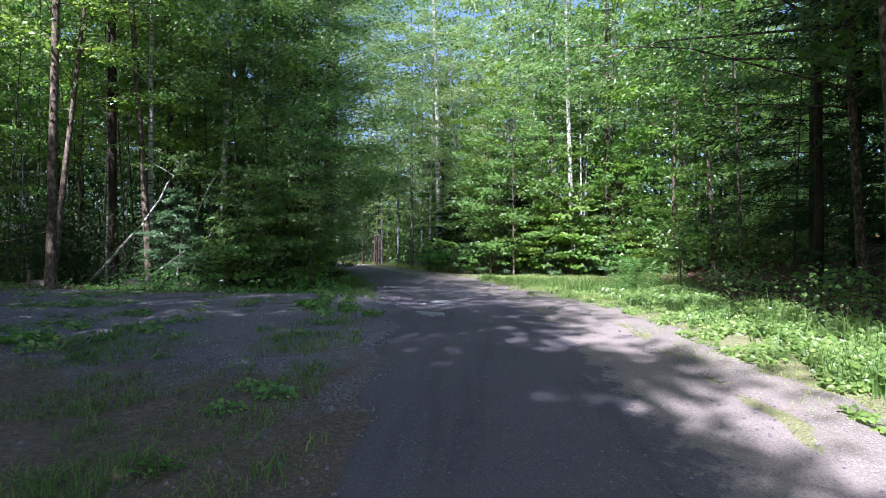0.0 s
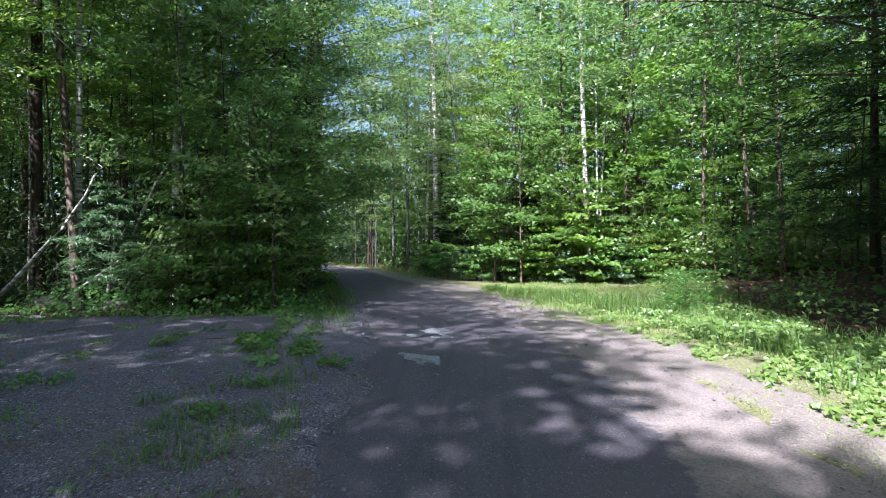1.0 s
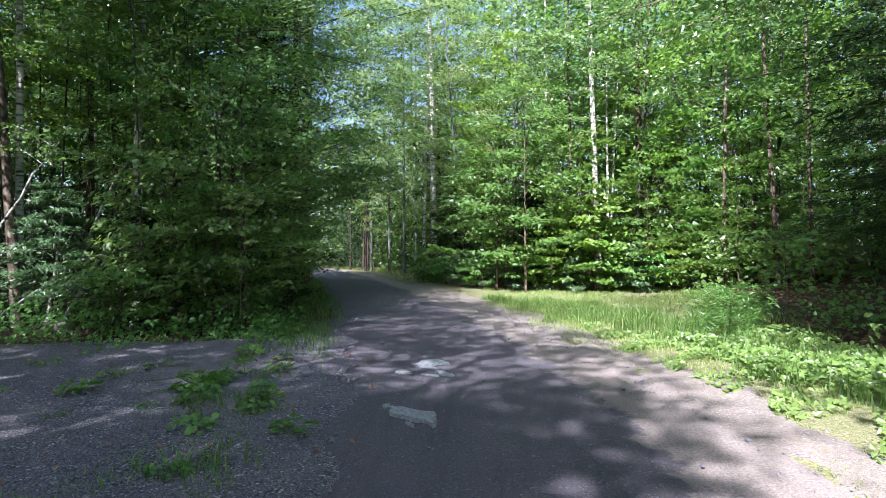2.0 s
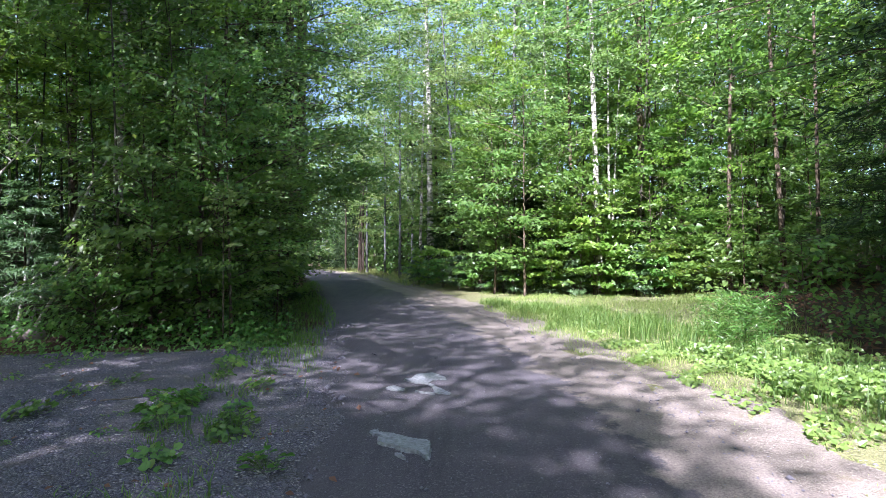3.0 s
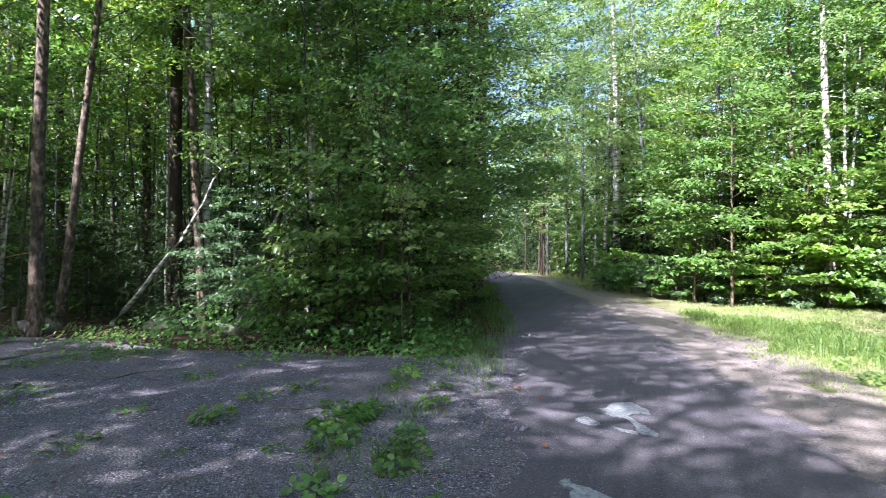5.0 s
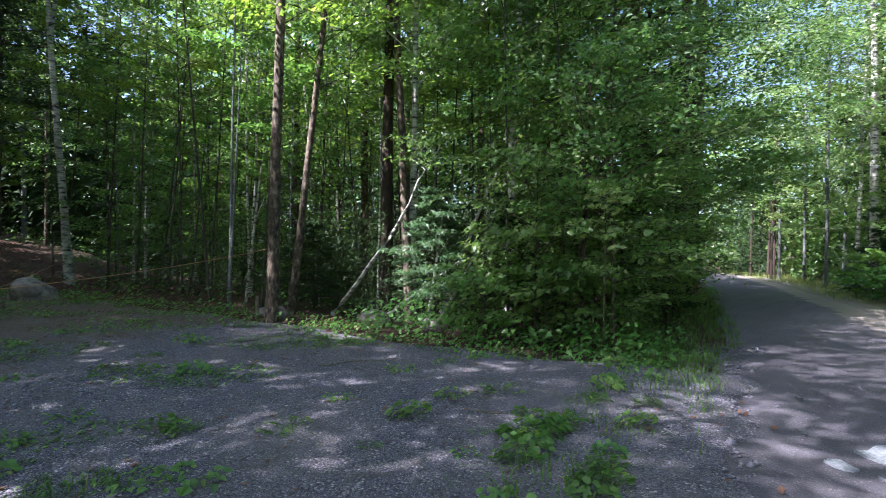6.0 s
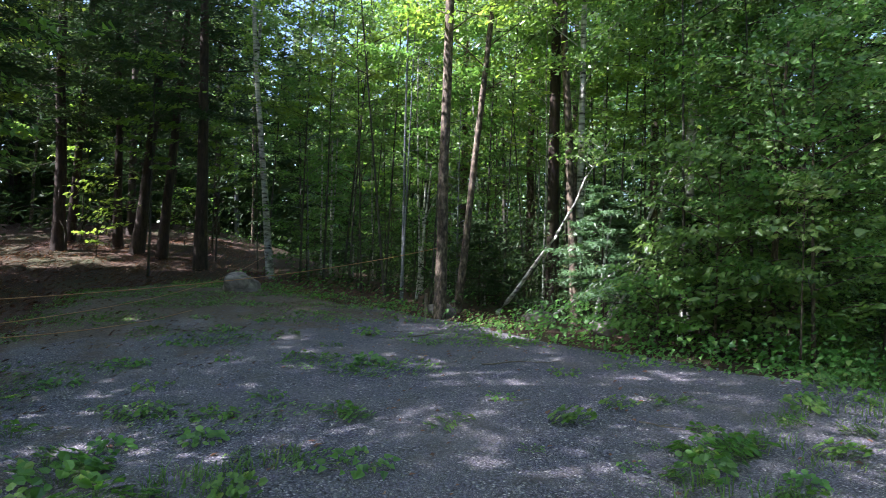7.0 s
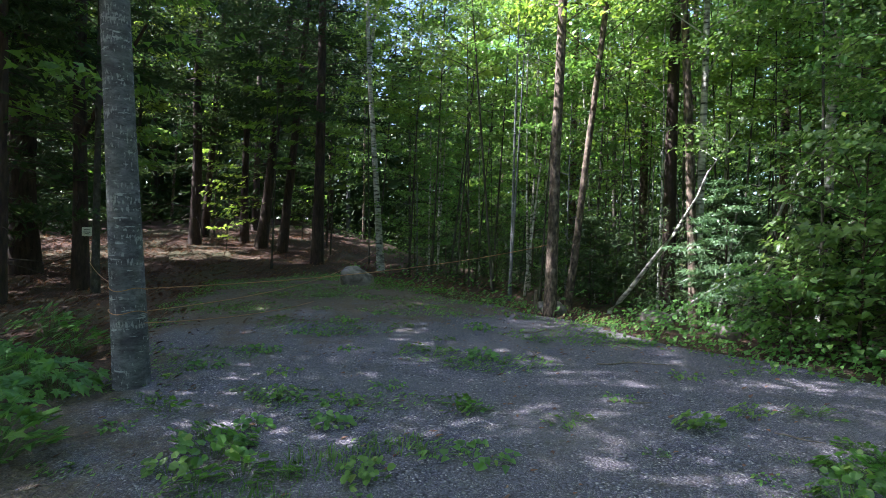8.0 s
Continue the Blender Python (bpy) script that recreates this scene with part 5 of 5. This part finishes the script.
slab("thin pale streak of rock in the road", [(0.22, 4.26), (0.3, 4.2), (0.42, 4.17), (0.42, 4.13), (0.3, 4.17), (0.23, 4.22)])


# ---- small things by the clearing ----
def cord(label, a, c, sag):
    f = np.linspace(0, 1, 24)[:, None]
    path = np.asarray(a) + (np.asarray(c) - np.asarray(a)) * f - np.array([0, 0, 4.0 * sag]) * f * (1 - f)
    v, q = tube(path, np.full(24, 0.0045), 5)
    return tagged(new("rope", mesh_from("rope", v, q, [ROPE], True)), label, "rope", "ropes across the clearing")


cord("thin orange rope tied between birch and maple", (-5.33, -0.62, 0.86), (-7.2, 4.85, 1.3), 0.1)
cord("thin orange rope sagging low over the gravel", (-5.35, -0.58, 0.66), (-15.6, 4.75, 1.0), 0.25)
cord("thin orange rope tied between birch and dark hemlock", (-5.45, -0.82, 0.86), (-14.75, -2.32, 0.62), 0.06)
cord("slack pale rope running down to the gravel", (-5.3, -0.6, 0.56), (-9.0, 1.6, 0.29), 0.06)
for z in (0.86, 0.66):
    ring = np.linspace(0, 2 * np.pi, 25)
    v, q = tube(np.stack([-5.372 + 0.153 * np.cos(ring), -0.737 + 0.153 * np.sin(ring), z + 0.015 * np.sin(3 * ring)], 1), np.full(25, 0.004), 5)
    tagged(new("rope_loop", mesh_from("rope_loop", v, q, [ROPE], True)), "orange rope wound round the birch trunk", "rope", "rope loops")


def box(bm, size, at):
    m = Matrix.Translation(at) @ Matrix.Diagonal((*size, 1))
    bmesh.ops.create_cube(bm, size=1, matrix=m)


notice = new("notice_sign")
notice.matrix_basis = pose(-14.62, -2.36, 1.31, 0, 0, 81)
bm = bmesh.new()
box(bm, (0.2, 0.012, 0.2), (0, 0, 0))
bmesh.ops.bevel(bm, geom=bm.edges[:], offset=0.003, segments=1, affect="EDGES")
part("board", bm, SIGN, notice)
for z, w in ((0.04, 0.12), (-0.01, 0.14), (-0.05, 0.09)):
    bm = bmesh.new()
    box(bm, (w, 0.004, 0.018), (0, -0.009, z))
    part("text_bar", bm, INK, notice)
tagged(notice, "small white notice sign nailed to a dark trunk", "sign")

bm = bmesh.new()
bmesh.ops.create_cone(bm, cap_ends=True, segments=7, radius1=0.03, radius2=0.024, depth=0.42, matrix=Matrix.Translation((0, 0, 0.13)))
me = bpy.data.meshes.new("stake")
bm.to_mesh(me)
bm.free()
me.materials.append(DEADWOOD)
ob = new("stake", me)
ob.matrix_basis = pose(-7.65, 4.95, ground_z(-7.65, 4.95), 3, 4, 0)
tagged(ob, "short grey wooden stake at the clearing's edge", "stake")

for x, y, a, length in ((-4.2, 4.0, 70, 0.9), (-2.2, 3.6, 25, 0.3), (-5.0, 4.4, 10, 0.7), (-4.9, 3.2, 140, 0.5), (-5.9, 3.9, 95, 0.6), (-3.2, 3.0, 60, 0.35)):
    f = np.linspace(-0.5, 0.5, 7)
    path = np.stack([f * length, 0.06 * length * np.sin(9 * f + x), 0.012 + 0 * f], 1)
    twig = [tube(path, np.linspace(0.009, 0.003, 7), 5), tube([path[3], path[3] + [0.12 * length, 0.14 * length, 0.01], path[3] + [0.2 * length, 0.3 * length, 0.0]], [0.005, 0.004, 0.002], 4)]
    v, q = joined(twig)
    ob = new("fallen_twig", mesh_from("fallen_twig", v, q, [DEADWOOD], True))
    ob.matrix_basis = pose(x, y, ground_z(x, y) + 0.022, 0, 0, a)
    tagged(ob, "dry grey twig lying on the gravel", "twig", "fallen twigs")

# saplings and tall herbs that stand alone
hero("maple_sapling", "slim maple sapling on the sunny verge", [(5.3, 7.0, None), (5.25, 7.05, 1.5)], 0.016, BARK, LEAF_HERB, 0.075, 330, 0.55, 1.5, 0.42, 14, COLUMN, LOBED, 0.75)
# the shoot's sunshine is helped by the paler leaf colour
hero("maple_sapling", "sunlit pale-green maple shoot in dark leaves", [(-2.7, 6.75, None), (-2.58, 6.5, 2.15)], 0.012, BARK, LEAF_LIGHT, 0.075, 260, 1.35, 2.1, 0.2, 12, COLUMN, LOBED, 0.6)
for x, y in ((3.9, 6.5), (4.2, 6.9), (4.1, 6.2), (4.6, 6.8)):
    hero("goldenrod", "tall feathery green herb on the verge", [(x, y, None), (x + 0.05, y, ground_z(x, y) + 0.75)], 0.006, STALK, LEAF_HERB, 0.065, 460, 0.1, 0.74, 0.26, 22, COLUMN, NARROW, 0.3, category="herb", group="tall verge herbs")
hero("hemlock_sapling", "pale feathery young hemlock in a patch of sun", straight(-5.85, 7.15, 2.3), 0.025, BARK_PINE, NEEDLE_LIGHT, 0.1, 4200, 0.4, 2.25, 0.95, 34, CONE, NARROW, 0.6, sag=0.08, rise=(-0.1, 0.15))
hero("maple_sapling", "sunlit bushy maple at the clearing's edge", straight(-4.4, 6.55, 0.95), 0.014, BARK, LEAF_HERB, 0.075, 1100, 0.1, 0.93, 0.75, 22, COLUMN, LOBED, 0.75)
hero("maple_sapling", "young maple in half shade at the edge", straight(-4.75, 7.1, 1.3), 0.014, BARK, LEAF, 0.07, 700, 0.3, 1.25, 0.5, 16, COLUMN, LOBED, 0.75)
# saplings in dark needles, added so their colour deepens the shade at the edge
for x, y, tall, reach in ((-8.4, 6.6, 1.7, 0.9), (-6.7, 8.2, 2.6, 1.1), (-4.9, 7.9, 2.2, 0.9)):
    hero("hemlock_sapling", "dark young hemlock added for the shade of the edge", straight(x, y, tall), 0.022, BARK_PINE, NEEDLE, 0.1, int(1500 * tall), 0.15, tall - 0.05, reach, 34, CONE, NARROW, 0.6, sag=0.08, rise=(-0.1, 0.15), group="dark hemlock saplings")
k = 0
for y in np.arange(7.6, 24, 0.95):
    x = float(road_x(y)) - 2.75 - 0.5 * (k % 3) - (0.4 if y < 9 else 0.0)
    some = KINDS["fine" if k % 3 else "near"]
    size = rng.uniform(0.75, 1.1)
    copy_thing(some[k % 3], pose(x, y, ground_z(x, y) - 0.05, 0, 0, 77 * k) @ Matrix.Diagonal((size, size, size, 1)))
    k += 1

# a stand of thin dark stems where the road turns out of sight
for k in range(26):
    x, y = rng.uniform(-10.0, -5.8), rng.uniform(32, 37)
    if abs(float(off_road(x, y))) > 2.0:
        hero("young_maple", "thin dark stem where the road bends away", straight(x, y, 8 + (k % 4), (0.2 * (k % 3) - 0.2, 0)), 0.05 + 0.01 * (k % 3), BARK_PINE, LEAF, 0.2, 260, 3.6, 7.8, 1.2, 12, COLUMN, SIMPLE, 0.5, group="stems at the bend")

# the sunlit front row across the road
for k, (x, y, tall) in enumerate(((1.0, 17.4, 0.9), (1.7, 16.9, 1.3), (2.4, 16.6, 1.0), (3.1, 16.3, 2.0), (3.7, 15.9, 1.1), (4.3, 15.6, 1.8), (4.9, 15.8, 1.0), (5.4, 15.6, 1.5), (6.0, 15.9, 0.9), (6.6, 15.7, 1.4), (7.2, 16.1, 0.8),
                                  (7.9, 16.0, 1.2), (8.6, 16.3, 0.9), (0.3, 18.4, 1.2), (-0.3, 19.6, 1.0), (-0.9, 20.8, 1.4), (-1.4, 22.2, 1.1), (2.9, 17.3, 2.6), (5.7, 16.8, 2.8), (8.2, 17.0, 2.4))):
    if k % 3 == 1:
        hero("hemlock_sapling", "pale young hemlock in the sunny front row", straight(x, y, tall), 0.02, BARK_PINE, NEEDLE_LIGHT, 0.13, 1500, 0.1, tall - 0.05, 0.65, 24, CONE, NARROW, 0.6, sag=0.06, rise=(-0.1, 0.15), group="edge hemlock saplings")
    else:
        hero("maple_sapling", "sunlit low maple in the sunny front row", straight(x, y, tall), 0.016, BARK, LEAF_SUN if k % 2 else LEAF_HERB, 0.125, int(560 * tall) + 200, 0.12, tall - 0.05, 0.75, 20, COLUMN, LOBED, 0.62, group="edge maple saplings", rise=(-0.05, 0.6), thick=0.2)

hero("maple_sapling", "dark-green bushy maple at the clearing's corner", straight(-4.0, 7.25, 2.7), 0.022, BARK, LEAF, 0.1, 2600, 0.2, 2.65, 1.15, 34, COLUMN, LOBED, 0.7)

# thin maples and bare shoots between the hemlocks
for k, (x, y, tall) in enumerate(((-21.0, 0.9, 2.6), (-23.5, 3.9, 2.2), (-20.0, 4.3, 4.6), (-24.5, 0.6, 5.5), (-22.0, 4.6, 6.5), (-19.8, -3.2, 5.2), (-16.8, 1.9, 6.0))):
    hero("maple_sapling", "thin maple with backlit leaves among the hemlocks", straight(x, y, tall, (0.2, 0.1)), 0.008 + 0.004 * tall, BARK_STEM, LEAF_SUN, 0.13, int(190 * tall), 0.45 * tall if tall > 3 else 0.4, tall - 0.05, 0.9, 18, COLUMN, LOBED, 0.75, group="maples among hemlocks", thick=0.15)

# thin dead stems about the leaning birch
for foot, tip, r in (((-5.75, 6.95, 0.75), (-5.65, 7.1, 1.95), 0.028), ((-5.45, 7.35, 0.85), (-5.2, 7.6, 1.5), 0.03), ((-5.85, 6.95, 0.75), (-5.45, 7.3, 1.15), 0.025), ((-9.6, 5.9, 0.0), (-9.4, 6.1, 2.9), 0.03)):
    a, c = np.array(foot), np.array(tip)
    a = a - (c - a) * ((a[2] - ground_z(*foot[:2]) + 0.1) / (c[2] - a[2]))
    f = np.linspace(0, 1, 8)[:, None]
    bow = np.array([0.03, -0.02, 0]) * np.sin(5 * f)
    v, q = joined([tube(a + (c - a) * f + bow, np.linspace(r, r * 0.5, 8), 7), tube([a + (c - a) * 0.6, a + (c - a) * 0.8 + [0.12, 0.1, 0]], [r * 0.4, r * 0.15], 4)])
    tagged(new("dead_stem", mesh_from("dead_stem", v, q, [BARK_BIRCH], True)), "thin pale dead stem leaning in the bushes", "dead stem", "dead stems")
